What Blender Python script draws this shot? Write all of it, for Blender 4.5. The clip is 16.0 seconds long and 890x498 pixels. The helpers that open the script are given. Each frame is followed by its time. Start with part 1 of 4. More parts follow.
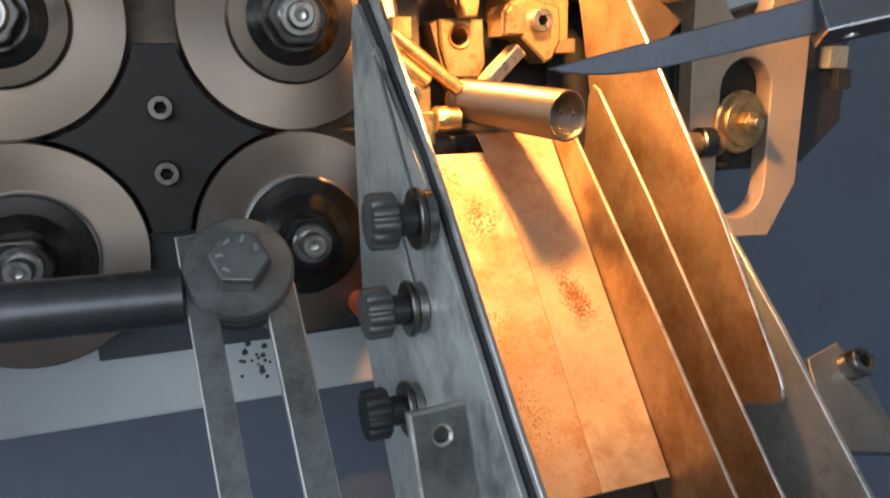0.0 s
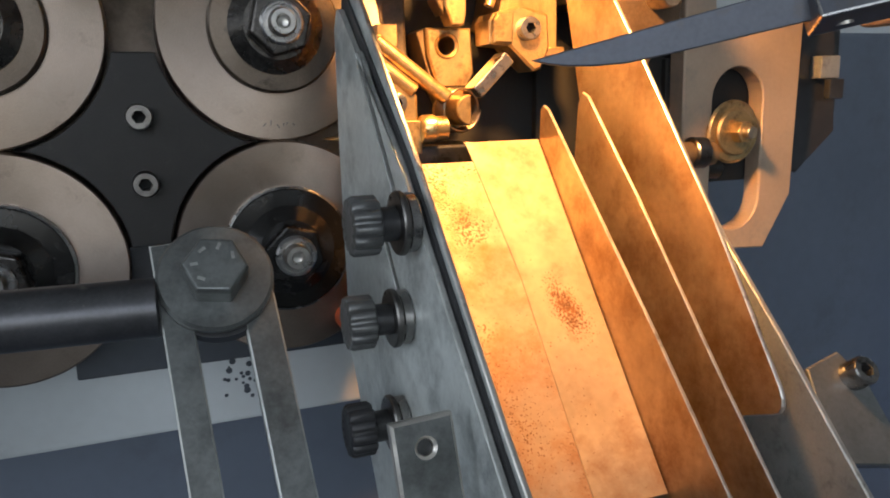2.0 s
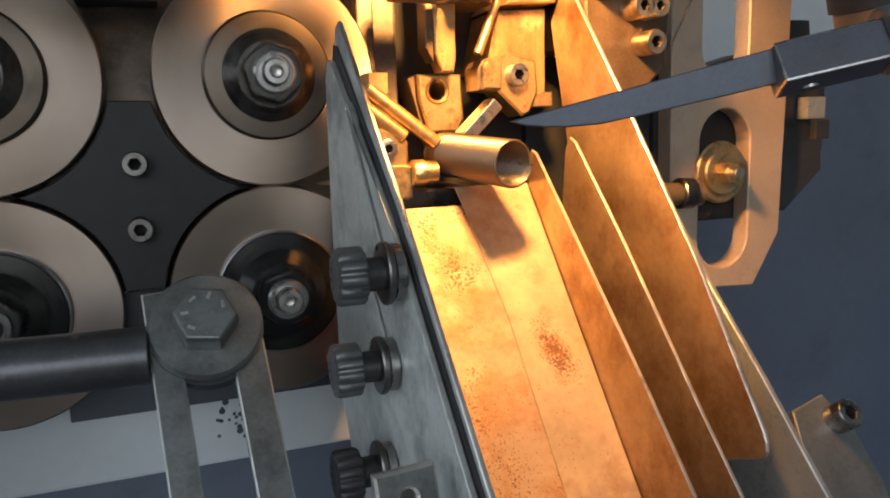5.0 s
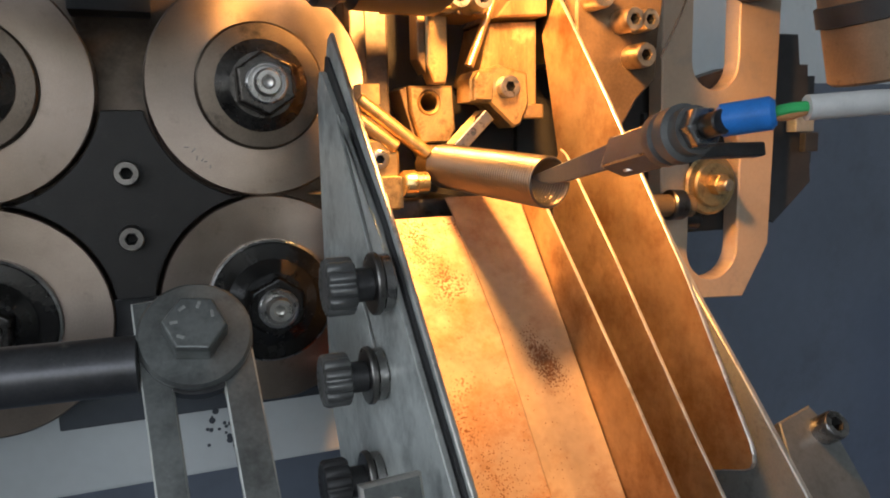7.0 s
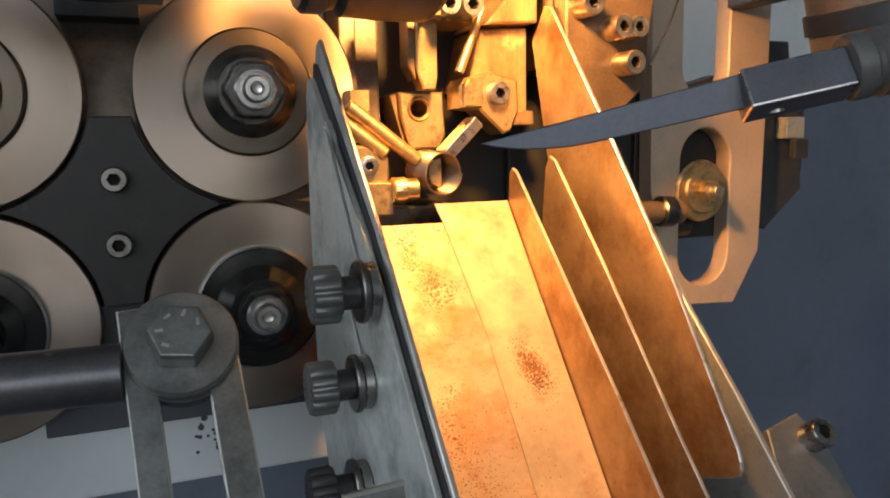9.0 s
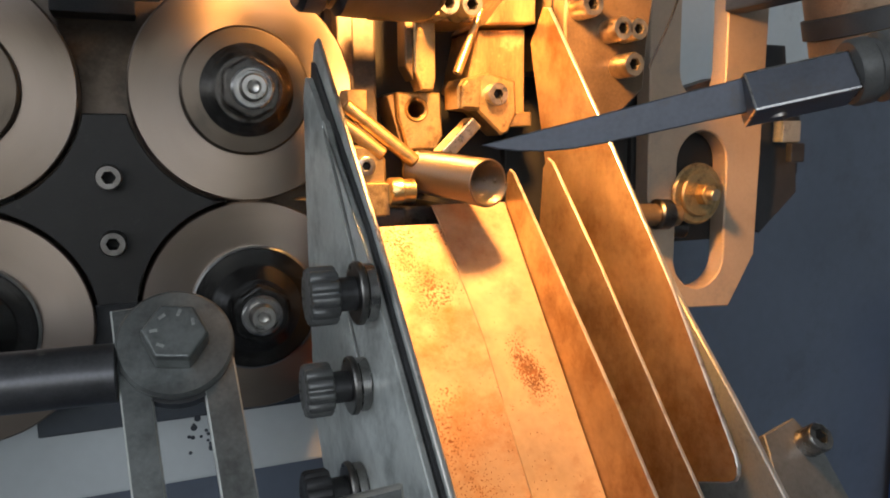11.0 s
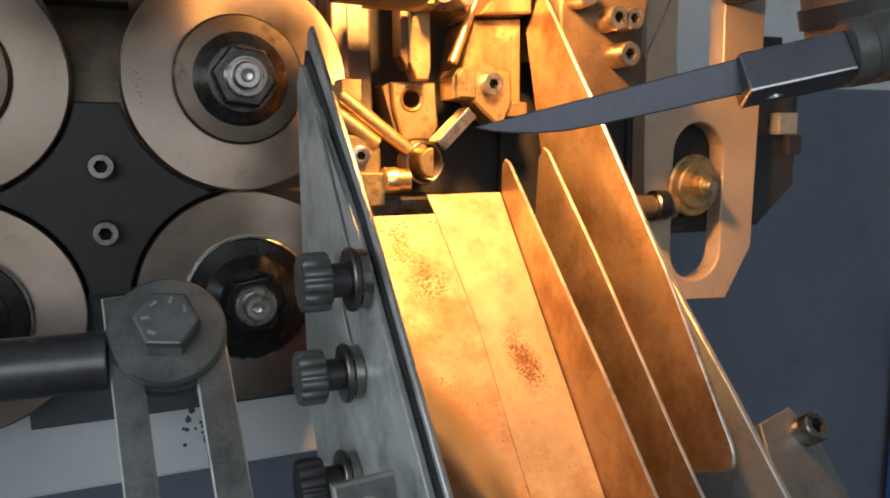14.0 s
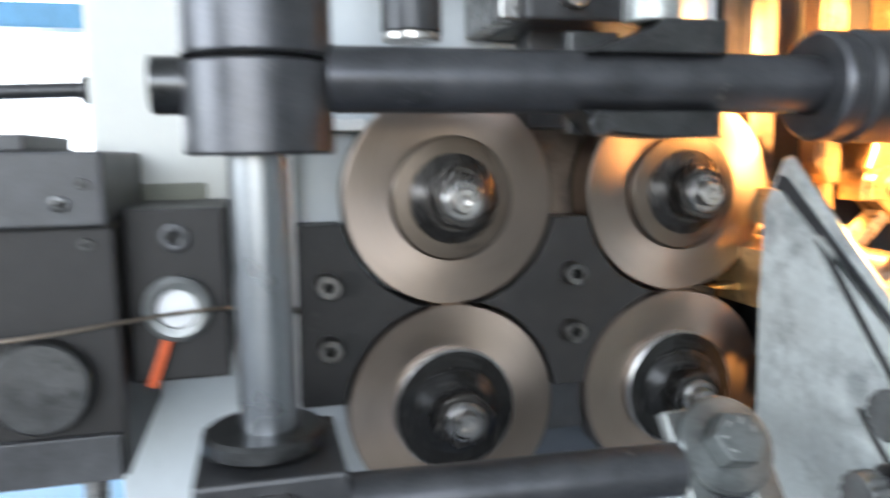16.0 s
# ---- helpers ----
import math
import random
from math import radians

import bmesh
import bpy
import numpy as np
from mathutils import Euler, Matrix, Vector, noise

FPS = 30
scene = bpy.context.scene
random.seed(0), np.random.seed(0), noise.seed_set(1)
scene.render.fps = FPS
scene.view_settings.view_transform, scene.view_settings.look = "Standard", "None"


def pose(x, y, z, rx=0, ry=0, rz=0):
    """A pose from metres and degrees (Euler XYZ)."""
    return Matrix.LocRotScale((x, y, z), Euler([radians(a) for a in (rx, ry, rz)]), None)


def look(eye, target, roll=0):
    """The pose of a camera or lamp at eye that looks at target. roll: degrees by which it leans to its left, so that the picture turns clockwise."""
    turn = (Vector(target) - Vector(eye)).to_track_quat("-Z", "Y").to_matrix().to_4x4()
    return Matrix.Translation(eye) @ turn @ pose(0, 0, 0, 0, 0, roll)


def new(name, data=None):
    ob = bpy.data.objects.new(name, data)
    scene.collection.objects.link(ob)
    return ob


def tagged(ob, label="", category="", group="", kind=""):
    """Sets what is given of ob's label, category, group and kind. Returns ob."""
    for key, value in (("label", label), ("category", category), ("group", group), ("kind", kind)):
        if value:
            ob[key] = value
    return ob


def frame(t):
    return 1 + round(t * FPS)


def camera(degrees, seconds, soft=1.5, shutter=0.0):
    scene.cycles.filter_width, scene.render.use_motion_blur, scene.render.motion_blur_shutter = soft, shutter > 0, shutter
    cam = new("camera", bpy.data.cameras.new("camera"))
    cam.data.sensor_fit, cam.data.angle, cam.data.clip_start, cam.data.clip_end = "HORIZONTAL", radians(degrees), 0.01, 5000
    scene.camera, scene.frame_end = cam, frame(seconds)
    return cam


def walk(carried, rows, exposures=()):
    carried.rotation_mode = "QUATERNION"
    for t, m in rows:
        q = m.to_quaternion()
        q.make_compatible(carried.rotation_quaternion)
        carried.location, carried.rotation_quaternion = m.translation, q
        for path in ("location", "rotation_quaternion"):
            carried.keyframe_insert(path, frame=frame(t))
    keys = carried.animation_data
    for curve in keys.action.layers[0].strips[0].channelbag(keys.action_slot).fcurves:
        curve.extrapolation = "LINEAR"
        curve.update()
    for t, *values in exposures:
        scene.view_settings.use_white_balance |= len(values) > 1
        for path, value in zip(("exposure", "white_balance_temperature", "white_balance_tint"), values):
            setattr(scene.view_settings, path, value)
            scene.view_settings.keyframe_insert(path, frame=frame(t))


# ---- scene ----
cam = camera(61.72, 16.0, soft=1.9, shutter=0.7)
PATH = [
    (0, (-0.0014, 0.0352, 1.2108), (0.3425, 0.9468, 0.9856), -0.94),
    (0.5, (-0.0004, 0.0361, 1.2138), (0.3466, 0.9527, 1.0150), -0.90),
    (1, (0.0038, 0.0384, 1.2104), (0.3512, 0.9585, 1.0294), -1.06),
    (1.5, (0.0041, 0.0400, 1.2111), (0.3593, 0.9577, 1.0330), -0.94),
    (2, (0.0044, 0.0412, 1.2033), (0.3567, 0.9567, 1.0089), -1.39),
    (2.5, (0.0077, 0.0407, 1.2034), (0.3557, 0.9591, 1.0153), -1.58),
    (3, (0.0100, 0.0411, 1.2093), (0.3596, 0.9620, 1.0369), -1.65),
    (3.5, (0.0099, 0.0425, 1.2078), (0.3622, 0.9635, 1.0417), -1.57),
    (4, (0.0082, 0.0410, 1.2092), (0.3632, 0.9605, 1.0405), -1.42),
    (4.5, (0.0076, 0.0375, 1.2101), (0.3616, 0.9585, 1.0472), -1.51),
    (7, (0.0087, 0.0337, 1.2112), (0.3717, 0.9542, 1.0667), -1.17),
    (7.5, (0.0107, 0.0330, 1.2124), (0.3713, 0.9549, 1.0706), -1.24),
    (8, (0.0121, 0.0335, 1.2131), (0.3739, 0.9553, 1.0740), -1.21),
    (8.5, (0.0125, 0.0335, 1.2122), (0.3768, 0.9547, 1.0750), -1.17),
    (9, (0.0115, 0.0333, 1.2123), (0.3808, 0.9521, 1.0731), -1.04),
    (11.5, (0.0106, 0.0362, 1.2125), (0.3900, 0.9511, 1.0741), -0.41),
    (12, (0.0114, 0.0366, 1.2114), (0.3924, 0.9507, 1.0732), -0.38),
    (12.5, (0.0112, 0.0357, 1.2123), (0.3923, 0.9489, 1.0682), -0.43),
    (13, (0.0106, 0.0351, 1.2087), (0.3941, 0.9480, 1.0691), -0.63),
    (13.5, (0.0101, 0.0343, 1.2087), (0.3955, 0.9462, 1.0677), -0.50),
    (14, (0.0123, 0.0361, 1.2086), (0.3924, 0.9502, 1.0672), -0.51),
    (14.5, (-0.0004, 0.0428, 1.2132), (0.3636, 0.9635, 1.0726), -0.59),
    (15, (-0.0347, 0.0523, 1.2248), (0.2945, 0.9875, 1.0946), -0.98),
    (15.5, (-0.0851, 0.0590, 1.2353), (0.2043, 1.0085, 1.1138), -0.67),
    (16, (-0.1444, 0.0558, 1.2570), (0.0943, 1.0187, 1.1315), -0.84),
]

walk(cam, [(t, look(eye, target, roll)) for t, eye, target, roll in PATH], exposures=((0.0, 0.34, 6150, 10), (1.5, 0.24, 6250, 10), (4.5, 0.06, 6350, 10), (9.0, 0.08, 6500, 10), (14.6, 0.03, 6450, 10), (15.0, 0.14, 6350, 10), (15.5, 0.85, 6100, 10), (16.0, 1.78, 6250, 10)))

# ---- world and lights ----
world = bpy.data.worlds.new("workshop_sky")
scene.world = world
world.use_nodes = True
sky = world.node_tree.nodes.new("ShaderNodeTexSky")
sky.sky_type, sky.sun_disc, sky.sun_elevation, sky.sun_rotation = "NISHITA", False, radians(40), radians(200)
world.node_tree.links.new(sky.outputs[0], world.node_tree.nodes["Background"].inputs[0])
world.node_tree.nodes["Background"].inputs[1].default_value = 0.12
scene.view_settings.exposure = 0.0


def lamp(name, kind, energy, colour, m):
    data = bpy.data.lights.new(name, kind)
    data.energy, data.color = energy, colour
    ob = new(name, data)
    ob.matrix_world = m
    return ob


# the warm work lamp clamped above the tooling, and daylight in the three window openings of the hall
work_lamp = lamp("work_lamp_bulb", "SPOT", 8.8, (1.0, 0.460, 0.124), look((0.139, 0.283, 1.322), (0.176, 0.421, 1.182)))
work_lamp.data.spot_size, work_lamp.data.spot_blend, work_lamp.data.shadow_soft_size = radians(126), 0.4, 0.013
day = lamp("window_daylight", "AREA", 50.0, (0.86, 0.93, 1.0), look((-1.7, -3.9, 2.3), (0.0, 0.4, 1.2)))
day.data.shape, day.data.size, day.data.size_y = "RECTANGLE", 4.2, 2.0
day2 = lamp("north_window_daylight", "AREA", 30.0, (0.9, 0.95, 1.0), look((-3.0, 5.85, 2.2), (-0.2, 0.0, 1.0)))
day3 = lamp("west_window_daylight", "AREA", 80.0, (0.9, 0.95, 1.0), look((-5.85, -0.6, 2.3), (0.0, 0.3, 1.15)))
day3.data.shape, day3.data.size, day3.data.size_y = "RECTANGLE", 4.0, 2.0
day2.data.shape, day2.data.size, day2.data.size_y = "RECTANGLE", 3.0, 2.0


# ---- materials ----
def mat(name, colour, rough=0.5, metal=0.0, vary=0.25, scale=60.0, bump=0.1, dirt=None, dirt_scale=25.0, dirt_at=(0.55, 0.7), spread=0.12, aniso=0.0, stretch=(1, 1, 1), dent=0.0, speck=None, rings=0.0):
    """A worn surface: grain at one scale, stains at another, and fine relief."""
    m = bpy.data.materials.new(name)
    m.use_nodes = True
    n, l = m.node_tree.nodes, m.node_tree.links
    b = n["Principled BSDF"]
    co = n.new("ShaderNodeTexCoord")
    mp = n.new("ShaderNodeMapping")
    mp.inputs["Scale"].default_value = stretch
    l.new(co.outputs["Object"], mp.inputs["Vector"])
    big = n.new("ShaderNodeTexNoise")
    big.inputs["Scale"].default_value, big.inputs["Detail"].default_value = scale, 6
    l.new(mp.outputs[0], big.inputs["Vector"])
    fine = n.new("ShaderNodeTexNoise")
    fine.inputs["Scale"].default_value, fine.inputs["Detail"].default_value = scale * 14, 4
    l.new(mp.outputs[0], fine.inputs["Vector"])
    mixed = n.new("ShaderNodeMath")
    mixed.operation = "MULTIPLY_ADD"
    mixed.inputs[1].default_value = 0.4
    l.new(fine.outputs["Fac"], mixed.inputs[0])
    l.new(big.outputs["Fac"], mixed.inputs[2])
    ramp = n.new("ShaderNodeValToRGB")
    ramp.color_ramp.elements[0].position, ramp.color_ramp.elements[1].position = 0.45, 0.95
    ramp.color_ramp.elements[0].color = (*[c * (1 - vary) for c in colour], 1)
    ramp.color_ramp.elements[1].color = (*[min(1, c * (1 + vary)) for c in colour], 1)
    l.new(mixed.outputs[0], ramp.inputs["Fac"])
    out = ramp.outputs["Color"]
    if dirt:
        st = n.new("ShaderNodeTexNoise")
        st.inputs["Scale"].default_value, st.inputs["Detail"].default_value, st.inputs["Roughness"].default_value = dirt_scale, 9, 0.72
        l.new(co.outputs["Object"], st.inputs["Vector"])
        sr = n.new("ShaderNodeValToRGB")
        sr.color_ramp.elements[0].position, sr.color_ramp.elements[1].position = dirt_at
        l.new(st.outputs["Fac"], sr.inputs["Fac"])
        mx = n.new("ShaderNodeMix")
        mx.data_type = "RGBA"
        l.new(sr.outputs["Color"], mx.inputs["Factor"])
        l.new(out, mx.inputs["A"])
        mx.inputs["B"].default_value = (*dirt, 1)
        out = mx.outputs["Result"]
    if speck:
        sp = n.new("ShaderNodeTexNoise")
        sp.inputs["Scale"].default_value, sp.inputs["Detail"].default_value = 900, 3
        l.new(co.outputs["Object"], sp.inputs["Vector"])
        zone = n.new("ShaderNodeTexNoise")
        zone.inputs["Scale"].default_value, zone.inputs["Detail"].default_value = 34, 4
        l.new(co.outputs["Object"], zone.inputs["Vector"])
        both = n.new("ShaderNodeMath")
        both.operation = "MULTIPLY"
        l.new(sp.outputs["Fac"], both.inputs[0])
        l.new(zone.outputs["Fac"], both.inputs[1])
        sr = n.new("ShaderNodeValToRGB")
        sr.color_ramp.elements[0].position, sr.color_ramp.elements[1].position = 0.335, 0.40
        l.new(both.outputs[0], sr.inputs["Fac"])
        mx = n.new("ShaderNodeMix")
        mx.data_type = "RGBA"
        l.new(sr.outputs["Color"], mx.inputs["Factor"])
        l.new(out, mx.inputs["A"])
        mx.inputs["B"].default_value = (*speck, 1)
        out = mx.outputs["Result"]
    if rings:
        # fine turning marks round the y axis
        wave = n.new("ShaderNodeTexWave")
        wave.wave_type, wave.rings_direction = "RINGS", "Y"
        wave.inputs["Scale"].default_value, wave.inputs["Distortion"].default_value = 520, 5.0
        wave.inputs["Detail"].default_value, wave.inputs["Detail Scale"].default_value = 4, 2.5
        l.new(co.outputs["Object"], wave.inputs["Vector"])
        tone = n.new("ShaderNodeMapRange")
        tone.inputs["To Min"].default_value, tone.inputs["To Max"].default_value = 1 - rings, 1 + rings * 0.5
        l.new(wave.outputs["Fac"], tone.inputs["Value"])
        mx = n.new("ShaderNodeMix")
        mx.data_type, mx.blend_type = "RGBA", "MULTIPLY"
        mx.inputs["Factor"].default_value = 1.0
        l.new(out, mx.inputs["A"])
        l.new(tone.outputs[0], mx.inputs["B"])
        out = mx.outputs["Result"]
    l.new(out, b.inputs["Base Color"])
    rr = n.new("ShaderNodeMapRange")
    rr.inputs["To Min"].default_value, rr.inputs["To Max"].default_value = max(0.03, rough - spread), min(1, rough + spread)
    l.new(big.outputs["Fac"], rr.inputs["Value"])
    l.new(rr.outputs[0], b.inputs["Roughness"])
    b.inputs["Metallic"].default_value = metal
    if aniso:
        tg = n.new("ShaderNodeTangent")
        tg.direction_type, tg.axis = "RADIAL", "Y"
        l.new(tg.outputs[0], b.inputs["Tangent"])
        b.inputs["Anisotropic"].default_value = aniso
    if bump:
        bp = n.new("ShaderNodeBump")
        bp.inputs["Strength"].default_value, bp.inputs["Distance"].default_value = bump, 0.0006
        l.new(mixed.outputs[0], bp.inputs["Height"])
        if dent:
            wide = n.new("ShaderNodeTexNoise")
            wide.inputs["Scale"].default_value, wide.inputs["Detail"].default_value = 20, 2
            l.new(co.outputs["Object"], wide.inputs["Vector"])
            b2 = n.new("ShaderNodeBump")
            b2.inputs["Strength"].default_value, b2.inputs["Distance"].default_value = 1.0, dent
            l.new(wide.outputs["Fac"], b2.inputs["Height"])
            l.new(b2.outputs[0], bp.inputs["Normal"])
        l.new(bp.outputs[0], b.inputs["Normal"])
    return m


ROLLER = mat("ground_roller_steel", (0.305, 0.245, 0.203), 0.38, 1.0, 0.14, 70, 0.06, (0.16, 0.125, 0.10), 55, (0.58, 0.80), aniso=0.75, rings=0.10)
FLANGE = mat("turned_flange_steel", (0.155, 0.125, 0.10), 0.4, 1.0, 0.25, 70, 0.08, (0.05, 0.045, 0.04), 60, rings=0.12)
DARKSTEEL = mat("oiled_dark_steel", (0.10, 0.10, 0.10), 0.35, 1.0, 0.3, 80, 0.1, (0.03, 0.03, 0.03), 90)
BLACKOX = mat("black_oxide_steel", (0.055, 0.055, 0.057), 0.40, 0.5, 0.3, 90, 0.12, (0.09, 0.085, 0.08), 130, (0.62, 0.74))
NUTSTEEL = mat("worn_nut_steel", (0.33, 0.32, 0.31), 0.28, 1.0, 0.3, 120, 0.12, (0.06, 0.055, 0.05), 150)
GREYSTEEL = mat("dull_grey_steel", (0.24, 0.245, 0.24), 0.42, 0.75, 0.2, 40, 0.06, (0.12, 0.12, 0.115), 45, (0.5, 0.8))
RUBBED = mat("rubbed_black_steel", (0.06, 0.06, 0.062), 0.45, 0.25, 0.35, 60, 0.1, (0.11, 0.11, 0.11), 70, (0.58, 0.75))
GUIDEBLACK = mat("blackened_guide_steel", (0.017, 0.015, 0.014), 0.52, 0.2, 0.35, 90, 0.1, (0.045, 0.04, 0.037), 120, (0.6, 0.75))
OILYPLATE = mat("oily_scratched_plate", (0.13, 0.085, 0.052), 0.34, 0.5, 0.45, 45, 0.15, (0.60, 0.46, 0.32), 48, (0.66, 0.70))
SLIDE = mat("oily_slide_steel", (0.32, 0.195, 0.09), 0.36, 0.55, 0.45, 36, 0.18, (0.56, 0.38, 0.20), 42, (0.54, 0.66), stretch=(1.6, 1, 0.5))
LINKSTEEL = mat("worn_link_steel", (0.180, 0.190, 0.185), 0.36, 0.7, 0.3, 45, 0.14, (0.05, 0.052, 0.05), 38, (0.46, 0.74))
NUTDARK = mat("oil_black_nut_steel", (0.085, 0.078, 0.072), 0.28, 0.9, 0.4, 130, 0.14, (0.03, 0.028, 0.026), 120, (0.5, 0.7))
NUTMID = mat("dull_nut_steel", (0.155, 0.147, 0.14), 0.32, 1.0, 0.35, 130, 0.12, (0.05, 0.046, 0.042), 160, (0.55, 0.7))
BARSTEEL = mat("worn_bar_steel", (0.40, 0.41, 0.39), 0.4, 0.5, 0.2, 60, 0.08, (0.16, 0.16, 0.15), 80, (0.52, 0.75))
DEEPBLUE = mat("deep_blue_paint", (0.03, 0.10, 0.35), 0.45, 0.0, 0.12, 8, 0.04, (0.02, 0.06, 0.2), 12, (0.55, 0.8))
POST = mat("polished_post_steel", (0.27, 0.28, 0.29), 0.28, 0.9, 0.1, 30, 0.03)
COLLAR = mat("matt_collar_plastic", (0.085, 0.085, 0.083), 0.5, 0.15, 0.3, 120, 0.1)
KNOB = mat("worn_black_grip", (0.115, 0.117, 0.115), 0.36, 0.5, 0.35, 130, 0.12, (0.16, 0.16, 0.155), 150, (0.6, 0.75))
RUST = mat("dark_rust", (0.17, 0.07, 0.024), 0.8, 0.0, 0.4, 300, 0.2)
GREASY = mat("greasy_black_steel", (0.017, 0.016, 0.015), 0.25, 0.4, 0.4, 120, 0.15, (0.10, 0.09, 0.08), 140, (0.6, 0.75))
SCREW = mat("bright_screw_steel", (0.50, 0.48, 0.45), 0.3, 1.0, 0.25, 200, 0.08, (0.12, 0.11, 0.10), 220)
# oily screw steel, tinted warm and bright for the lamplight on it
SCREWLIT = mat("warm_lit_oily_screw_steel", (0.74, 0.60, 0.43), 0.32, 1.0, 0.3, 200, 0.1, (0.16, 0.10, 0.06), 180)
PLATE = mat("sheet_steel", (0.61, 0.64, 0.62), 0.38, 0.3, 0.22, 26, 0.06, (0.13, 0.14, 0.14), 24, (0.47, 0.72))
BRACKET = mat("warm_grey_bracket_steel", (0.44, 0.33, 0.24), 0.5, 0.25, 0.1, 30, 0.05, (0.30, 0.26, 0.22), 40, (0.55, 0.8))
CHUTE = mat("rusty_chute_steel", (0.42, 0.31, 0.205), 0.50, 0.4, 0.22, 22, 0.12, (0.25, 0.10, 0.035), 30, (0.50, 0.74), dent=0.0045)
DIVIDER = mat("stained_divider_steel", (0.44, 0.305, 0.18), 0.40, 0.75, 0.22, 25, 0.07, (0.21, 0.105, 0.04), 30, (0.43, 0.68), dent=0.003)
HOUSING = mat("dark_brown_housing", (0.14, 0.108, 0.084), 0.42, 0.5, 0.35, 40, 0.1, (0.045, 0.036, 0.03), 30, (0.5, 0.7))
OLIVE = mat("dull_olive_paint", (0.20, 0.20, 0.155), 0.5, 0.0, 0.15, 40, 0.05)
RUSTYCHUTE = mat("rust_filmed_chute_steel", (0.43, 0.305, 0.205), 0.54, 0.35, 0.22, 22, 0.12, (0.29, 0.125, 0.042), 40, (0.43, 0.68), dent=0.004, speck=(0.17, 0.065, 0.02))
OILY = mat("oily_brown_steel", (0.20, 0.135, 0.078), 0.4, 0.6, 0.35, 60, 0.12, (0.30, 0.20, 0.10), 70, (0.55, 0.68))
RODBLACK = mat("blued_rod_steel", (0.10, 0.10, 0.106), 0.38, 0.8, 0.3, 60, 0.1, (0.21, 0.21, 0.20), 70, (0.63, 0.70))
TOOL = mat("tool_steel", (0.58, 0.41, 0.20), 0.36, 0.9, 0.25, 80, 0.14, (0.13, 0.075, 0.035), 75, (0.50, 0.68))
WORN = mat("rubbed_bright_edge", (0.66, 0.63, 0.58), 0.34, 0.85, 0.2, 140, 0.1, (0.22, 0.19, 0.16), 110, (0.54, 0.70))
DULLSCREW = mat("dull_screw_steel", (0.185, 0.175, 0.165), 0.34, 1.0, 0.3, 200, 0.1, (0.07, 0.065, 0.06), 220)
SPRINGWIRE = mat("spring_wire", (0.27, 0.22, 0.17), 0.36, 1.0, 0.08, 60, 0.0)
BRASS = mat("brass", (0.75, 0.55, 0.25), 0.3, 1.0, 0.15, 120, 0.06)
BLADE = mat("hardened_blade_steel", (0.115, 0.122, 0.145), 0.5, 0.6, 0.2, 60, 0.05, (0.12, 0.11, 0.11), 80)
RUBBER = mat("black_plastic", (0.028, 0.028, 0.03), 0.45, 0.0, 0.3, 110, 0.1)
GREYPAINT = mat("light_grey_machine_paint", (0.52, 0.55, 0.56), 0.45, 0.0, 0.06, 12, 0.04, (0.33, 0.35, 0.36), 18, (0.6, 0.85))
WHITEPAINT = mat("white_machine_paint", (0.60, 0.60, 0.56), 0.45, 0.0, 0.05, 10, 0.04, (0.5, 0.49, 0.46), 20, (0.64, 0.85))
GLOSSWHITE = mat("glossy_white_paint", (0.82, 0.82, 0.80), 0.3, 0.0, 0.04, 10, 0.03)
SLATE = mat("slate_blue_paint", (0.115, 0.136, 0.175), 0.5, 0.0, 0.12, 6, 0.04, (0.075, 0.083, 0.10), 9, (0.5, 0.8))
# slate paint darkened for the rollers' shade; also the oil drops' colour
SHADESLATE_OIL = mat("shaded_slate_and_oil", (0.05, 0.058, 0.072), 0.5, 0.0, 0.2, 12, 0.05)
BLUEWIRE = mat("blue_insulation", (0.02, 0.17, 0.55), 0.4, 0.0, 0.2, 150, 0.08)
GREEN = mat("green_wire", (0.03, 0.35, 0.10), 0.4, 0.0, 0.2, 150, 0.05)
BROWN = mat("brown_wire", (0.35, 0.16, 0.06), 0.4, 0.0, 0.2, 150, 0.05)
GREYCABLE = mat("grey_cable_sheath", (0.55, 0.55, 0.54), 0.45, 0.0, 0.1, 150, 0.05)
ORANGE = mat("orange_lever_paint", (0.62, 0.10, 0.02), 0.4, 0.0, 0.15, 120, 0.05)
WHITEDIAL = mat("white_dial", (0.8, 0.8, 0.8), 0.5, 0.0, 0.05, 120, 0.02)
CAN = mat("bronze_can", (0.30, 0.20, 0.13), 0.4, 0.5, 0.2, 60, 0.06, (0.15, 0.09, 0.05), 70)
PRINT = mat("dark_print", (0.05, 0.04, 0.03), 0.6, 0.0, 0.2, 100, 0.02)
# near-black that stands in for the shade inside holes and recesses
SHADEBLACK = mat("shade_black", (0.012, 0.011, 0.010), 0.7, 0.0, 0.2, 50, 0.02)
CONCRETE = mat("hall_floor_paint", (0.14, 0.15, 0.16), 0.55, 0.0, 0.2, 3, 0.05)
WALLPAINT = mat("hall_wall_paint", (0.70, 0.71, 0.70), 0.7, 0.0, 0.08, 2, 0.03)
BLUEPAINT = mat("light_blue_paint", (0.16, 0.42, 0.70), 0.45, 0.0, 0.1, 8, 0.04)
TRAY = mat("pale_blue_paint", (0.30, 0.56, 0.82), 0.45, 0.0, 0.1, 20, 0.04)


# ---- builders ----
def thing(name, base, label, category, group="", kind=""):
    ob = new(name)
    ob.empty_display_size = 0.01
    ob.location = base
    return tagged(ob, label, category, group, kind)


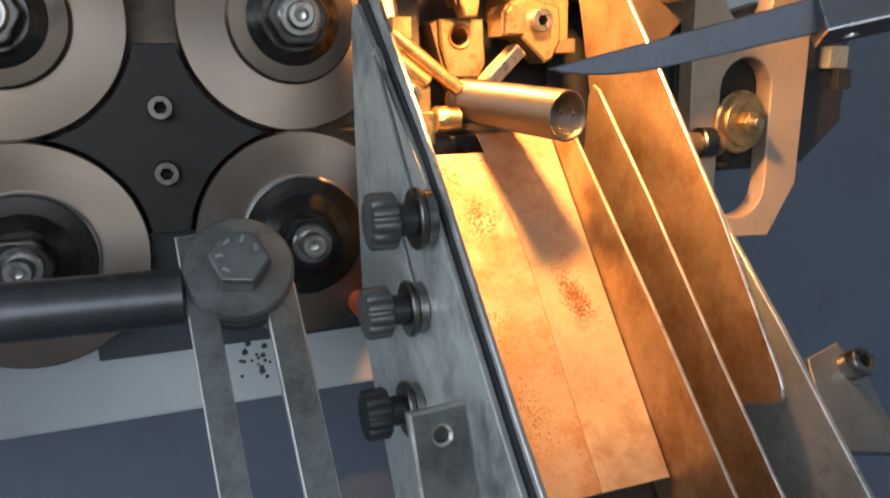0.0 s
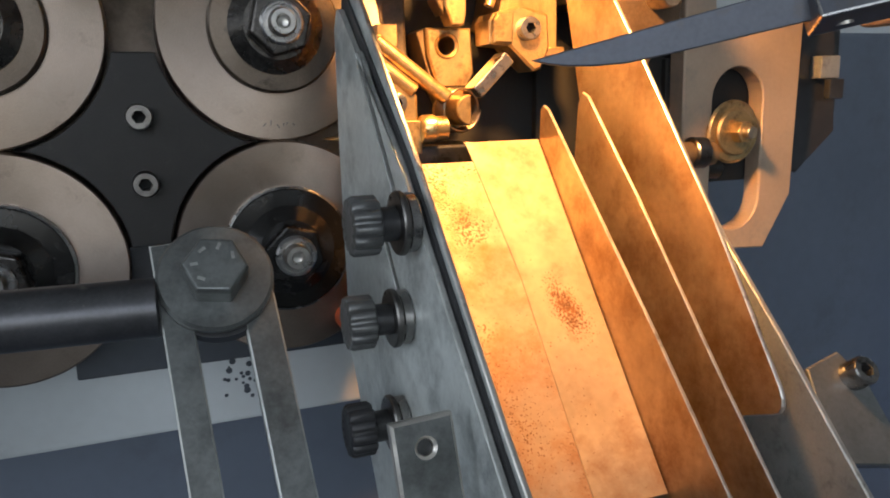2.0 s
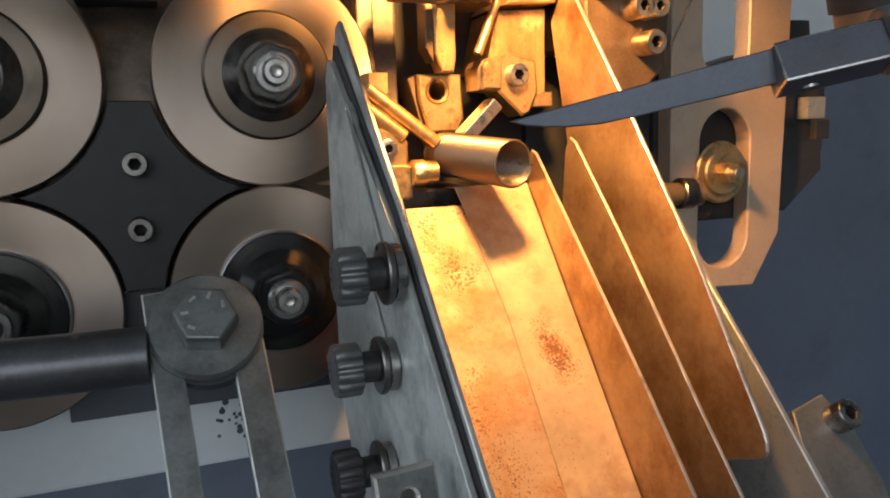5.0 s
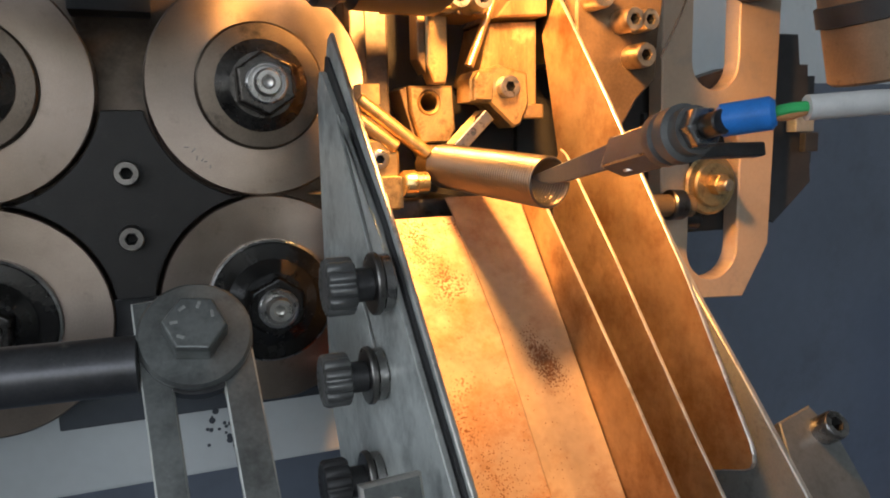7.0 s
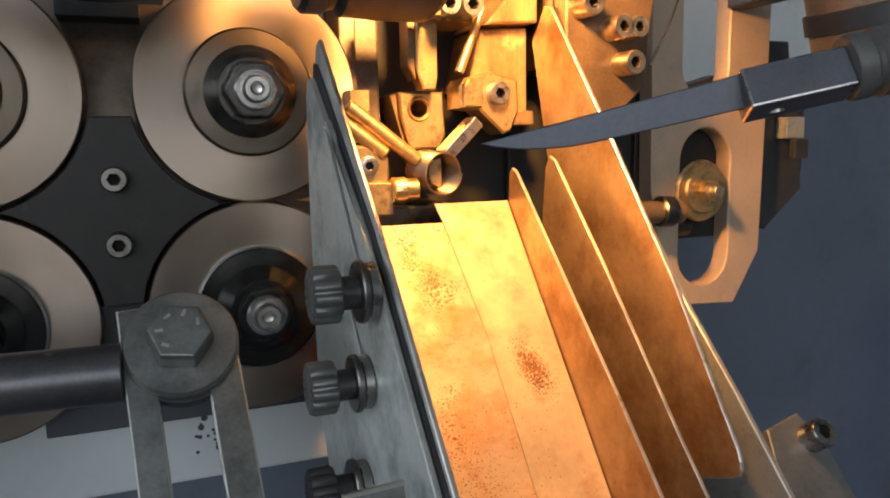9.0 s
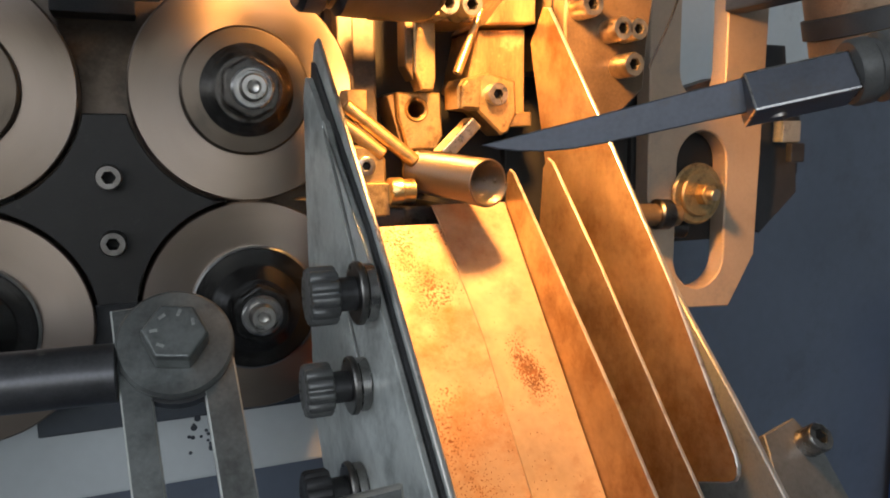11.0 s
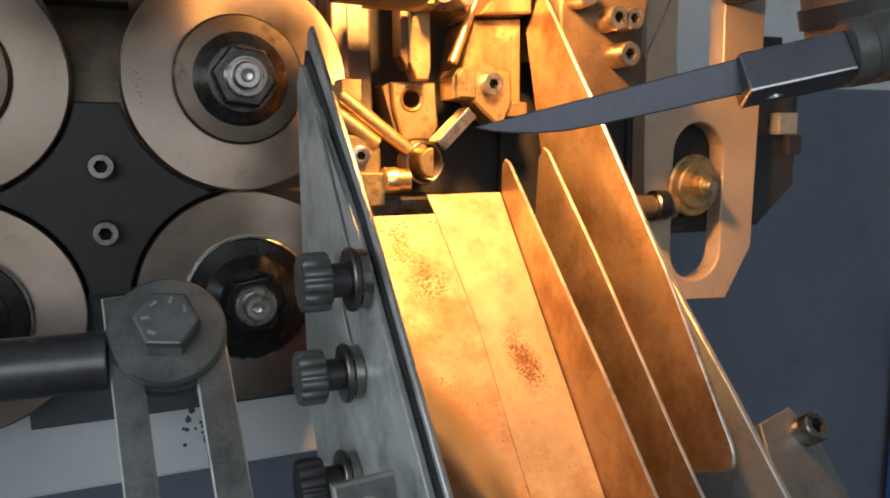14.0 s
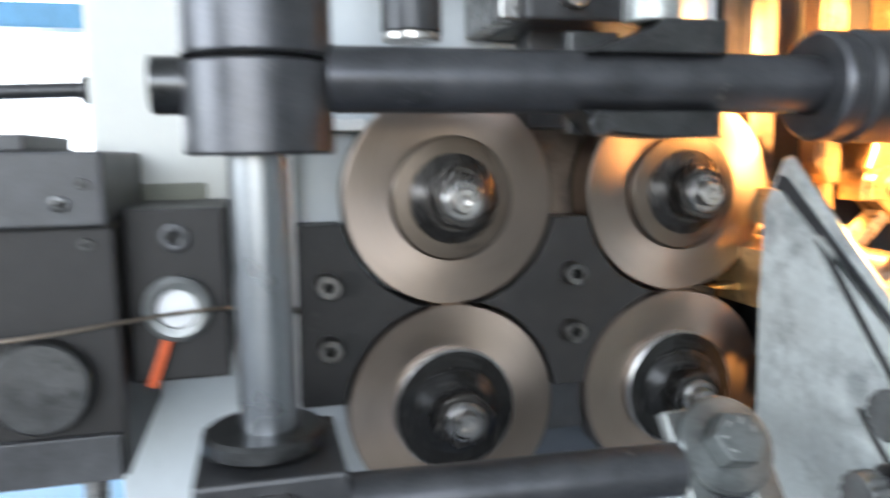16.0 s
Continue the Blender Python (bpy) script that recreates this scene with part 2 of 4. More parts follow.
def part(name, bm, material, parent=None, label="", rim=None):
    """Links a bmesh, given in the world's or the thing's own space, as one mesh under a thing or a part."""
    root = parent
    while root is not None and root.parent is not None:
        root = root.parent
    if root is not None:
        bmesh.ops.translate(bm, verts=bm.verts, vec=-Vector(root.location))
    me = bpy.data.meshes.new(name)
    bm.normal_update()
    bm.to_mesh(me)
    bm.free()
    me.materials.append(material)
    if any(p.material_index for p in me.polygons):
        me.materials.append(rim or SHADEBLACK)
    ob = new(name, me)
    ob.parent = parent
    if label:
        ob["label"] = label
    return ob


def solid(name, bm, material, label, category, group="", kind=""):
    return tagged(part(name, bm, material), label, category, group, kind)


def smooth(ob, angle=35):
    ob.data.shade_smooth()
    ob.data.set_sharp_from_angle(angle=radians(angle))
    return ob


def box(x0, x1, y0, y1, z0, z1, bevel=0.0006, worn=False):
    b = bmesh.new()
    bmesh.ops.create_cube(b, size=1.0)
    for v in b.verts:
        v.co = Vector((x0 + (v.co.x + 0.5) * (x1 - x0), y0 + (v.co.y + 0.5) * (y1 - y0), z0 + (v.co.z + 0.5) * (z1 - z0)))
    if bevel:
        bmesh.ops.bevel(b, geom=b.edges[:], offset=bevel, segments=2, profile=0.6, affect="EDGES")
    if worn:
        b.normal_update()
        for f in b.faces:
            f.material_index = 0 if max(abs(c) for c in f.normal) > 0.99 else 1
    return b


def turn(bm, m):
    bmesh.ops.transform(bm, matrix=m, verts=bm.verts)
    return bm


def along(p, axis):
    """A pose at p whose -y axis points along axis."""
    return Matrix.Translation(p) @ Vector(axis).to_track_quat("-Y", "Z").to_matrix().to_4x4()


def lathe(profile, segs=48):
    """A turned body round the y axis; profile: (radius, y) from its back to its front; open ends close on the axis."""
    bm = bmesh.new()
    rings = []
    for r, y in profile:
        if r <= 1e-6:
            rings.append([bm.verts.new((0, y, 0))])
        else:
            rings.append([bm.verts.new((r * math.cos(2 * math.pi * k / segs), y, r * math.sin(2 * math.pi * k / segs))) for k in range(segs)])
    for a, b in zip(rings, rings[1:]):
        for k in range(segs):
            q = (k + 1) % segs
            if len(a) == 1 and len(b) == 1:
                continue
            if len(a) == 1:
                bm.faces.new((a[0], b[q], b[k]))
            elif len(b) == 1:
                bm.faces.new((a[k], a[q], b[0]))
            else:
                bm.faces.new((a[k], a[q], b[q], b[k]))
    bmesh.ops.recalc_face_normals(bm, faces=bm.faces[:])
    return bm


def rod(p, q, r, segs=24, bevel=0.0005):
    p, q = Vector(p), Vector(q)
    h = (q - p).length
    b = min(bevel, r * 0.4)
    bm = lathe([(0, 0), (r - b, 0), (r, -b), (r, -h + b), (r - b, -h), (0, -h)], segs)
    return turn(bm, along(p, q - p))


def hexagon(r, h, bevel=0.0006):
    """A hexagonal nut or bolt head from y = 0 to -h, chamfered at its front, r to its corners."""
    bm = bmesh.new()
    rows = [(r, 0.0), (r, -h + bevel * 1.6), (r * 0.93, -h)]
    rings = [[bm.verts.new((s * math.cos(math.pi * k / 3), y, s * math.sin(math.pi * k / 3))) for k in range(6)] for s, y in rows]
    for a, b in zip(rings, rings[1:]):
        for k in range(6):
            bm.faces.new((a[k], a[(k + 1) % 6], b[(k + 1) % 6], b[k]))
    bm.faces.new(rings[0][::-1])
    bm.faces.new(rings[-1])
    bmesh.ops.recalc_face_normals(bm, faces=bm.faces[:])
    sharp = [e for e in bm.edges if len(e.link_faces) == 2 and e.calc_face_angle() > 0.2]
    bmesh.ops.bevel(bm, geom=sharp, offset=bevel * 0.5, segments=2, profile=0.6, affect="EDGES")
    return bm


def cap_screw(p, axis, r=0.004, h=0.007):
    """A socket-head screw: a knurled-free head with a hexagonal recess."""
    segs, s = 36, r * 0.48
    bm = bmesh.new()

    def ring(rad, y, six=False):
        out = []
        for k in range(segs):
            a = 2 * math.pi * k / segs
            q = rad * math.cos(math.pi / 6) / math.cos((a % (math.pi / 3)) - math.pi / 6) if six else rad
            out.append(bm.verts.new((q * math.cos(a), y, q * math.sin(a))))
        return out
    rings = [ring(r, 0), ring(r, -h * 0.9), ring(r * 0.9, -h), ring(s * 1.12, -h, True), ring(s, -h * 0.93, True), ring(s, -h * 0.08, True)]
    for a, b in zip(rings, rings[1:]):
        for k in range(segs):
            bm.faces.new((a[k], a[(k + 1) % segs], b[(k + 1) % segs], b[k]))
    bm.faces.new(rings[-1])
    bm.faces.new(rings[0][::-1])
    bmesh.ops.recalc_face_normals(bm, faces=bm.faces[:])
    # the recess's walls and floor are coloured black for its inner shade
    for f in bm.faces[segs * 4:segs * 5 + 1]:
        f.material_index = 1
    return turn(bm, along(p, axis))


def slab(outline, holes, depth, bevel=0.0004, worn=False):
    """A flat plate cut to an outline with holes, in the plane (u, w), from y = 0 back to y = depth."""
    bm = bmesh.new()
    edges = []
    for loop in (outline, *holes):
        vs = [bm.verts.new((u, 0, w)) for u, w in loop]
        edges += [bm.edges.new((vs[k], vs[(k + 1) % len(vs)])) for k in range(len(vs))]
    bmesh.ops.triangle_fill(bm, use_beauty=True, use_dissolve=False, edges=edges)
    bmesh.ops.dissolve_limit(bm, angle_limit=0.01, verts=bm.verts[:], edges=bm.edges[:])
    faces = bm.faces[:]
    ex = bmesh.ops.extrude_face_region(bm, geom=faces)
    bmesh.ops.translate(bm, verts=[g for g in ex["geom"] if isinstance(g, bmesh.types.BMVert)], vec=(0, depth, 0))
    bmesh.ops.recalc_face_normals(bm, faces=bm.faces[:])
    if bevel:
        rim = [e for e in bm.edges if len(e.link_faces) == 2 and e.calc_face_angle() > 1.2 and abs(e.verts[0].co.y - e.verts[1].co.y) < 1e-7]
        bmesh.ops.bevel(bm, geom=rim, offset=bevel, segments=1, affect="EDGES")
    if worn:
        bm.normal_update()
        for f in bm.faces:
            f.material_index = 0 if abs(f.normal.y) > 0.9 else 1
    return bm


def circle(u, w, r, n=24, a0=0.0, a1=360.0):
    return [(u + r * math.cos(radians(a0 + (a1 - a0) * k / n)), w + r * math.sin(radians(a0 + (a1 - a0) * k / n))) for k in range(n if a1 - a0 >= 360 else n + 1)]


def oblong(u, w0, w1, r, n=12):
    """A slot with round ends, upright at u from w0 to w1 (its whole length)."""
    return circle(u, w1 - r, r, n, 0, 180) + circle(u, w0 + r, r, n, 180, 360)


def upright(bm, x):
    """Stands a slab made in (y, z) on the plane at x: its u runs along y, its depth along x."""
    return turn(bm, Matrix(((0, 1, 0, x), (1, 0, 0, 0), (0, 0, 1, 0), (0, 0, 0, 1))))


def tube(points, r, segs=10):
    """A bent round cable or wire through the points."""
    pts = [Vector(p) for p in points]
    fine = []
    for k in range(len(pts) - 1):
        a, b, c, d = pts[max(0, k - 1)], pts[k], pts[k + 1], pts[min(len(pts) - 1, k + 2)]
        for s in range(8):
            t = s / 8
            fine.append(0.5 * (2 * b + (c - a) * t + (2 * a - 5 * b + 4 * c - d) * t * t + (3 * b - a - 3 * c + d) * t ** 3))
    fine.append(pts[-1])
    bm = bmesh.new()
    rings, side = [], None
    for k, p in enumerate(fine):
        d = (fine[min(k + 1, len(fine) - 1)] - fine[max(k - 1, 0)]).normalized()
        side = (d.orthogonal() if side is None else side - d * side.dot(d)).normalized()
        up = d.cross(side)
        rings.append([bm.verts.new(p + r * (math.cos(2 * math.pi * j / segs) * side + math.sin(2 * math.pi * j / segs) * up)) for j in range(segs)])
    for a, b in zip(rings, rings[1:]):
        for j in range(segs):
            bm.faces.new((a[j], a[(j + 1) % segs], b[(j + 1) % segs], b[j]))
    bm.faces.new(rings[0][::-1])
    bm.faces.new(rings[-1])
    bmesh.ops.recalc_face_normals(bm, faces=bm.faces[:])
    return bm


# ---- the hall ----
def hall():
    solid("floor", box(-6, 5, -4.2, 6.2, -0.1, 0, 0), CONCRETE, "dark grey painted concrete workshop floor", "floor", kind="structure")
    solid("ceiling", box(-6, 5, -4.2, 6.2, 4.0, 4.1, 0), WALLPAINT, "plain pale workshop ceiling", "ceiling", kind="structure")
    wall = slab([(-6, 0), (5, 0), (5, 4), (-6, 4)], [[(-4.8, 1.0), (-0.9, 1.0), (-0.9, 3.4), (-4.8, 3.4)]], 0.2, 0)
    solid("wall_north", turn(wall, pose(0, 6.0, 0)), WALLPAINT, "pale wall with a wide bright window opening", "wall", kind="structure")
    wall = slab([(-6, 0), (5, 0), (5, 4), (-6, 4)], [[(-3.9, 1.2), (0.5, 1.2), (0.5, 3.4), (-3.9, 3.4)]], 0.2, 0)
    solid("wall_south", turn(wall, pose(0, -4.2, 0)), WALLPAINT, "pale wall with a wide window opening", "wall", kind="structure")
    wall = slab([(-4.2, 0), (6.2, 0), (6.2, 4), (-4.2, 4)], [[(-2.8, 1.2), (1.6, 1.2), (1.6, 3.4), (-2.8, 3.4)]], -0.1, 0)
    solid("wall_west", upright(wall, -6.0), WALLPAINT, "pale workshop wall with a wide window opening", "wall", kind="structure")
    solid("wall_east", box(5, 5.1, -4.2, 6.2, 0, 4, 0), WALLPAINT, "plain pale workshop wall", "wall", kind="structure")


hall()
WX, WZ, FACE, RW = 0.059, 1.1875, 0.388, 0.0497


# ---- the machine's body ----
def machine_body():
    m = thing("spring_coiling_machine", (0, 0.55, 0.0), "light grey painted spring coiling machine with slate base", "machine")
    part("front_panel", box(-0.215, 0.1050, 0.430, 0.470, 1.0385, 1.50, 0.002), GREYPAINT, m, "light grey painted front panel")
    part("drip_tray", box(-0.395, -0.2165, 0.477, 0.99, 1.0386, 1.0430, 0.001), TRAY, m, "light blue painted tray")
    smooth(part("peg", rod((-0.2156, 0.422, 1.2880), (-0.2540, 0.422, 1.2868), 0.0034, 20), BLACKOX, m, "short dark peg"))
    smooth(part("peg_collar", rod((-0.2156, 0.422, 1.2880), (-0.2186, 0.422, 1.2880), 0.0062, 24), BLACKOX, m))
    part("left_column", box(-0.2155, -0.150, 0.415, 0.429, 1.2275, 1.50, 0.003), WHITEPAINT, m, "white painted column")
    part("right_panel", box(0.1052, 0.262, 0.4302, 0.470, 1.0385, 1.50, 0.002), BLACKOX, m, "oily dark panel")
    part("base", box(-0.40, 0.268, 0.475, 1.0, 0.0, 1.0385, 0.004), SLATE, m, "dark slate painted base")
    part("rear_cabinet", box(0.27, 1.10, 0.62, 1.0, 0.0, 1.262, 0.004), SLATE, m, "slate blue painted cabinet")
    part("side_post", box(0.816, 0.916, 0.55, 0.61, 0.0, 1.02, 0.004), DEEPBLUE, m, "blue painted corner post")
    part("rear_housing", box(0.262, 1.10, 0.70, 1.0, 1.262, 1.60, 0.004), GREYPAINT, m, "pale grey upper housing")
    part("roller_housing", box(-0.1285, -0.040, 0.412, 0.4295, 1.085, 1.268, 0.002), GREYPAINT, m)
    # this half is darker brown to carry the shade between the rollers
    part("roller_housing", box(-0.0398, 0.098, 0.412, 0.4295, 1.115, 1.300, 0.002), HOUSING, m, "brown steel housing, darkened for the shade between rollers")
    # the rollers' shadow is put into this apron's darker colour
    part("apron", box(-0.0396, 0.1048, 0.4200, 0.4298, 1.0762, 1.1148, 0.001), SHADESLATE_OIL, m, "slate painted apron, darkened for the rollers' shade")
    part("inspection_strip", box(-0.2050, -0.1675, 0.4132, 0.4149, 1.2335, 1.2460, 0.0004), OLIVE, m, "dull olive strip set in the column")
    part("edge_rail", box(-0.1340, -0.1288, 0.402, 0.4295, 1.085, 1.274, 0.001), GLOSSWHITE, m, "glossy white edge rail")
    part("top_rail", box(-0.1287, -0.095, 0.402, 0.4295, 1.2685, 1.274, 0.001), GLOSSWHITE, m, "glossy white edge rail")
    part("lower_web", box(-0.0120, 0.0120, 0.396, 0.4118, 1.118, 1.1430, 0.001), BLACKOX, m, "dark web between lower rollers")
    return m


machine_body()


def guide_plate():
    g = thing("wire_guide_plate", (0, 0.4, 1.14), "dark blackened steel wire guide plate between rollers", "guide plate")
    gap, zt, zb = RW + 0.0016, 1.2268, 1.1440

    def arc(cx, cz, a0, a1, n=18):
        return circle(cx, cz, gap, n, a0, a1)
    zu, zl = WZ + 0.0497, WZ - 0.0497

    def ang(dx, dz):
        return math.degrees(math.atan2(dz, dx))
    lift = 0.0012
    nip = math.sqrt(gap ** 2 - (zu - WZ - lift) ** 2)
    top = math.sqrt(gap ** 2 - (zu - zt) ** 2)
    bot = math.sqrt(gap ** 2 - (zl - zb) ** 2)
    mid = arc(-WX, zu, ang(top, zt - zu), ang(0.0, -1) + 12)
    mid += arc(-WX, zl, ang(0, 1) - 12, ang(bot, zb - zl))
    mid += arc(WX, zl, ang(-bot, zb - zl), 90 + 12)
    mid += arc(WX, zu, -90 - 12, ang(-top, zt - zu) - 360 if ang(-top, zt - zu) > 0 else ang(-top, zt - zu))
    part("centre_plate", turn(slab(mid, [], 0.02, 0.0005, True), pose(0, FACE - 0.001, 0)), GUIDEBLACK, g, "", NUTMID)
    side = arc(-WX, zu, ang(-top, zt - zu), -90 - 12 if ang(-top, zt - zu) < 0 else 258)
    side += arc(-WX, zl, 90 + 12, ang(-bot, zb - zl) if ang(-bot, zb - zl) > 0 else ang(-bot, zb - zl) + 360)
    side += [(-0.130, zb), (-0.1285, zt)]
    part("side_plate", turn(slab(side, [], 0.02), pose(0, FACE - 0.001, 0)), GUIDEBLACK, g)
    for x, z in ((0.0, 1.2), (0.0, 1.1718), (-0.1168, 1.2), (-0.1168, 1.1714)):
        if x < 0:
            # no hole is cut: a flat black disc gives its darkness
            part("clearance_hole", turn(lathe([(0, 0), (0.0062, 0), (0.0062, -0.0003), (0, -0.0003)], 32), pose(x + 0.0098, FACE - 0.0010, z)), SHADEBLACK, g, "black disc standing in for a drilled hole's shade")
        smooth(part("cap_screw", cap_screw((x, FACE - 0.0012, z), (0, -1, 0), 0.0054, 0.0085), DULLSCREW, g, "dull socket head screw"))
    wedge = slab([(0.080, 1.1870), (0.108, 1.1915), (0.108, 1.1835)], [], 0.012)
    part("outlet_guide", turn(wedge, pose(0, FACE, 0)), TOOL, g, "pointed steel wire outlet guide")
    return g


guide_plate()


def feed_roller(cx, cz, label, lower):
    """A feed roller in its own space: the face at y = 0, the shaft's end at -0.028."""
    r = thing("feed_roller", (0, 0, 0), label, "roller", "feed rollers")
    smooth(part("disc", lathe([(0, 0.020), (RW - 0.001, 0.020), (RW, 0.019), (RW, 0.0008), (RW - 0.0008, 0), (0.029, 0), (0.029, 0.002), (0, 0.002)], 128), ROLLER, r))
    f = 0.0285
    smooth(part("flange", lathe([(0, 0.001), (f, 0.001), (f, -0.0035), (f - 0.0010, -0.0046), (0.0150, -0.0056), (0, -0.0056)], 96), GREASY if lower else FLANGE, r, "dark stepped flange"))
    smooth(part("washer", lathe([(0, -0.0050), (0.0202, -0.0052), (0.0205, -0.0064), (0.0178, -0.0085), (0.0145, -0.0112), (0, -0.0112)], 64), GREASY if lower else NUTDARK, r))
    part("rim_ring", lathe([(f + 0.0002, 0.0005), (f + 0.0007, -0.0002), (f + 0.0006, -0.0040), (f - 0.0004, -0.0046)], 96), NUTSTEEL, r, "bright turned edge") if lower else None
    part("nut", turn(hexagon(0.0141, 0.0095, 0.0012), pose(0, -0.0112, 0)), GREASY if lower and cx > 0 else NUTDARK, r, "oil-blackened hexagonal nut")
    e = -0.0207
    smooth(part("shaft_ring", lathe([(0, e), (0.0090, e), (0.0090, e - 0.0018), (0.0082, e - 0.0026), (0.0074, e - 0.0026), (0.0072, e - 0.0010), (0.0, e - 0.0010)], 48), NUTSTEEL, r, "bright turned ring"))
    smooth(part("shaft_end", lathe([(0, e), (0.0058, e), (0.0058, e - 0.0050), (0.0050, e - 0.0066), (0.0030, e - 0.0066), (0.0022, e - 0.0048), (0.0, e - 0.0042)], 48), SCREW, r, "turned shaft end with a centre hole"))
    r.matrix_basis = pose(cx, FACE, cz)
    return r


ROLLERS = []
for sx in (-1, 1):
    for sz in (1, -1):
        ROLLERS.append(feed_roller(sx * WX, WZ + sz * 0.0497, "ground steel feed roller with dark flange and hexagonal nut", sz < 0))


def marker_scribble(r):
    """Unreadable pen marks near the rim of a roller, as plain bars."""
    rng = random.Random(5)
    a = 121.0
    for k in range(6):
        a += rng.uniform(2.0, 4.6)
        h, rad = rng.uniform(0.0006, 0.0012), 0.0425 + rng.uniform(-0.0008, 0.0008)
        bm = box(-0.0002, 0.0002, -0.00025, -0.00005, -h, h, 0)
        ob = part("marker_bar", bm, DARKSTEEL, None)
        ob.parent = r
        ob.data.transform(pose(rad * math.cos(radians(a)), 0, rad * math.sin(radians(a)), 0, 90 - a + rng.uniform(-45, 45), 0))


marker_scribble(ROLLERS[2])


# ---- the chute ----
def left_plate():
    p = thing("chute_side_plate", (0.078, 0.34, 1.08), "grey sheet steel chute side plate with adjusting slots", "plate")
    out = [(0.3465, 1.10), (0.3485, 1.19), (0.3470, 1.2330), (0.3420, 1.2400), (0.3380, 1.2395), (0.2640, 1.1815), (0.1990, 1.1150), (0.165, 1.0815), (0.165, 1.03), (0.30, 1.03)]

    def slot(y0, z0, y1, z1, r):
        a = math.degrees(math.atan2(z1 - z0, y1 - y0))
        return circle(y1, z1, r, 8, a - 90, a + 90) + circle(y0, z0, r, 8, a + 90, a + 270)
    holes = [slot(0.2700, 1.1700, 0.3130, 1.2200, 0.0021), slot(0.2680, 1.1360, 0.2860, 1.1560, 0.0019)]
    part("outer_sheet", upright(slab(out, holes, 0.0022, 0.0004, True), 0.0765), PLATE, p, "", BARSTEEL)
    dark = [(0.3440, 1.10), (0.3490, 1.19), (0.3470, 1.2320), (0.3405, 1.2460), (0.3365, 1.2450), (0.2650, 1.1855), (0.1995, 1.1180), (0.1655, 1.0848), (0.1655, 1.035), (0.30, 1.035)]
    part("liner", upright(slab(dark, [], 0.0010, 0), 0.0789), RUBBER, p, "black liner between the sheets")
    inn = [(0.352, 1.10), (0.352, 1.2300), (0.3400, 1.2530), (0.3345, 1.2545), (0.2660, 1.1900), (0.2000, 1.1215), (0.165, 1.0885), (0.165, 1.03), (0.30, 1.03)]
    part("inner_sheet", upright(slab(inn, [], 0.0018, 0.0004, True), 0.0800), PLATE, p, "", WORN)
    return p


left_plate()


def chute_frame():
    c = thing("delivery_chute", (0.14, 0.30, 1.05), "steep rusty steel delivery chute with two dividers", "chute")
    d = Vector((0, -0.624, -0.781)).normalized()
    nrm = Vector((0, -0.781, 0.624)).normalized()

    def sheet(x0, x1, top, end, up, thick):
        """A sheet lying along the slope from y=top to y=end, raised by up."""
        p0 = Vector((0, 0.3075, 1.1158)) + nrm * up

        def at(y):
            return p0 + d * ((p0.y - y) / 0.624)
        bm = bmesh.new()
        vs = [bm.verts.new(Vector((x, 0, 0)) + at(y) - nrm * dz) for dz in (0, thick) for x, y in ((x0, top), (x1, top), (x1, end), (x0, end))]
        bm.faces.new(vs[:4]), bm.faces.new(vs[:3:-1])
        for k in range(4):
            q = (k + 1) % 4
            bm.faces.new((vs[k], vs[4 + k], vs[4 + q], vs[q]))
        bmesh.ops.recalc_face_normals(bm, faces=bm.faces[:])
        bmesh.ops.bevel(bm, geom=bm.edges[:], offset=0.0004, segments=1, affect="EDGES")
        return bm
    length = 0.1052 / 0.624
    top = Vector((0, 0.3075, 1.1158)) + d * ((0.3075 - 0.3622) / 0.624)

    def laid(bm, lift):
        p = top + nrm * lift
        return turn(bm, Matrix(((1, 0, 0, 0), (0, -nrm.y, d.y, p.y), (0, -nrm.z, d.z, p.z), (0, 0, 0, 1))))
    part("floor_sheet", laid(slab([(0.0825, 0.0104), (0.1520, 0.0104), (0.1520, length), (0.0825, length)], [], 0.002, 0.0003), 0.0), RUSTYCHUTE, c, "rust-freckled floor sheet")
    part("floor_sheet", laid(slab([(0.1386, 0.0), (0.1772, 0.0), (0.1772, length), (0.1455, length), (0.1450, 0.0700), (0.1400, 0.0104)], [], 0.0010, 0.0003), 0.0005), CHUTE, c, "overlapping floor sheet with a rust patch")
    part("under_sheet", sheet(0.0825, 0.1960, 0.3300, 0.12, -0.016, 0.002), DARKSTEEL, c)
    for x, pts, lab in ((0.1776, [(0.362, 1.180), (0.3605, 1.1985), (0.3580, 1.2005), (0.3540, 1.1990), (0.2680, 1.1130), (0.19, 1.03), (0.19, 0.99), (0.265, 1.04)], "first"),
                        (0.1905, [(0.352, 1.165), (0.3480, 1.2010), (0.3440, 1.2060), (0.3395, 1.2040), (0.2990, 1.1610), (0.2480, 1.1030), (0.18, 1.03), (0.18, 0.98), (0.27, 1.04)], "second")):
        part("divider", upright(slab(pts, [], 0.0016, 0.0004, True), x), DIVIDER, c, "stained thin divider sheet", WORN)
    right = [(0.385, 1.2640), (0.3720, 1.2800), (0.3665, 1.2790), (0.3240, 1.2275), (0.2700, 1.1580), (0.2315, 1.1010), (0.2298, 1.0972), (0.2296, 1.0938), (0.2310, 1.0910), (0.2340, 1.0892), (0.245, 1.0845), (0.300, 1.06), (0.365, 1.19)]
    part("side_sheet", upright(slab(right, [], 0.0020, 0.0005, True), 0.2035), DIVIDER, c, "tall stained side sheet with rounded corner", WORN)
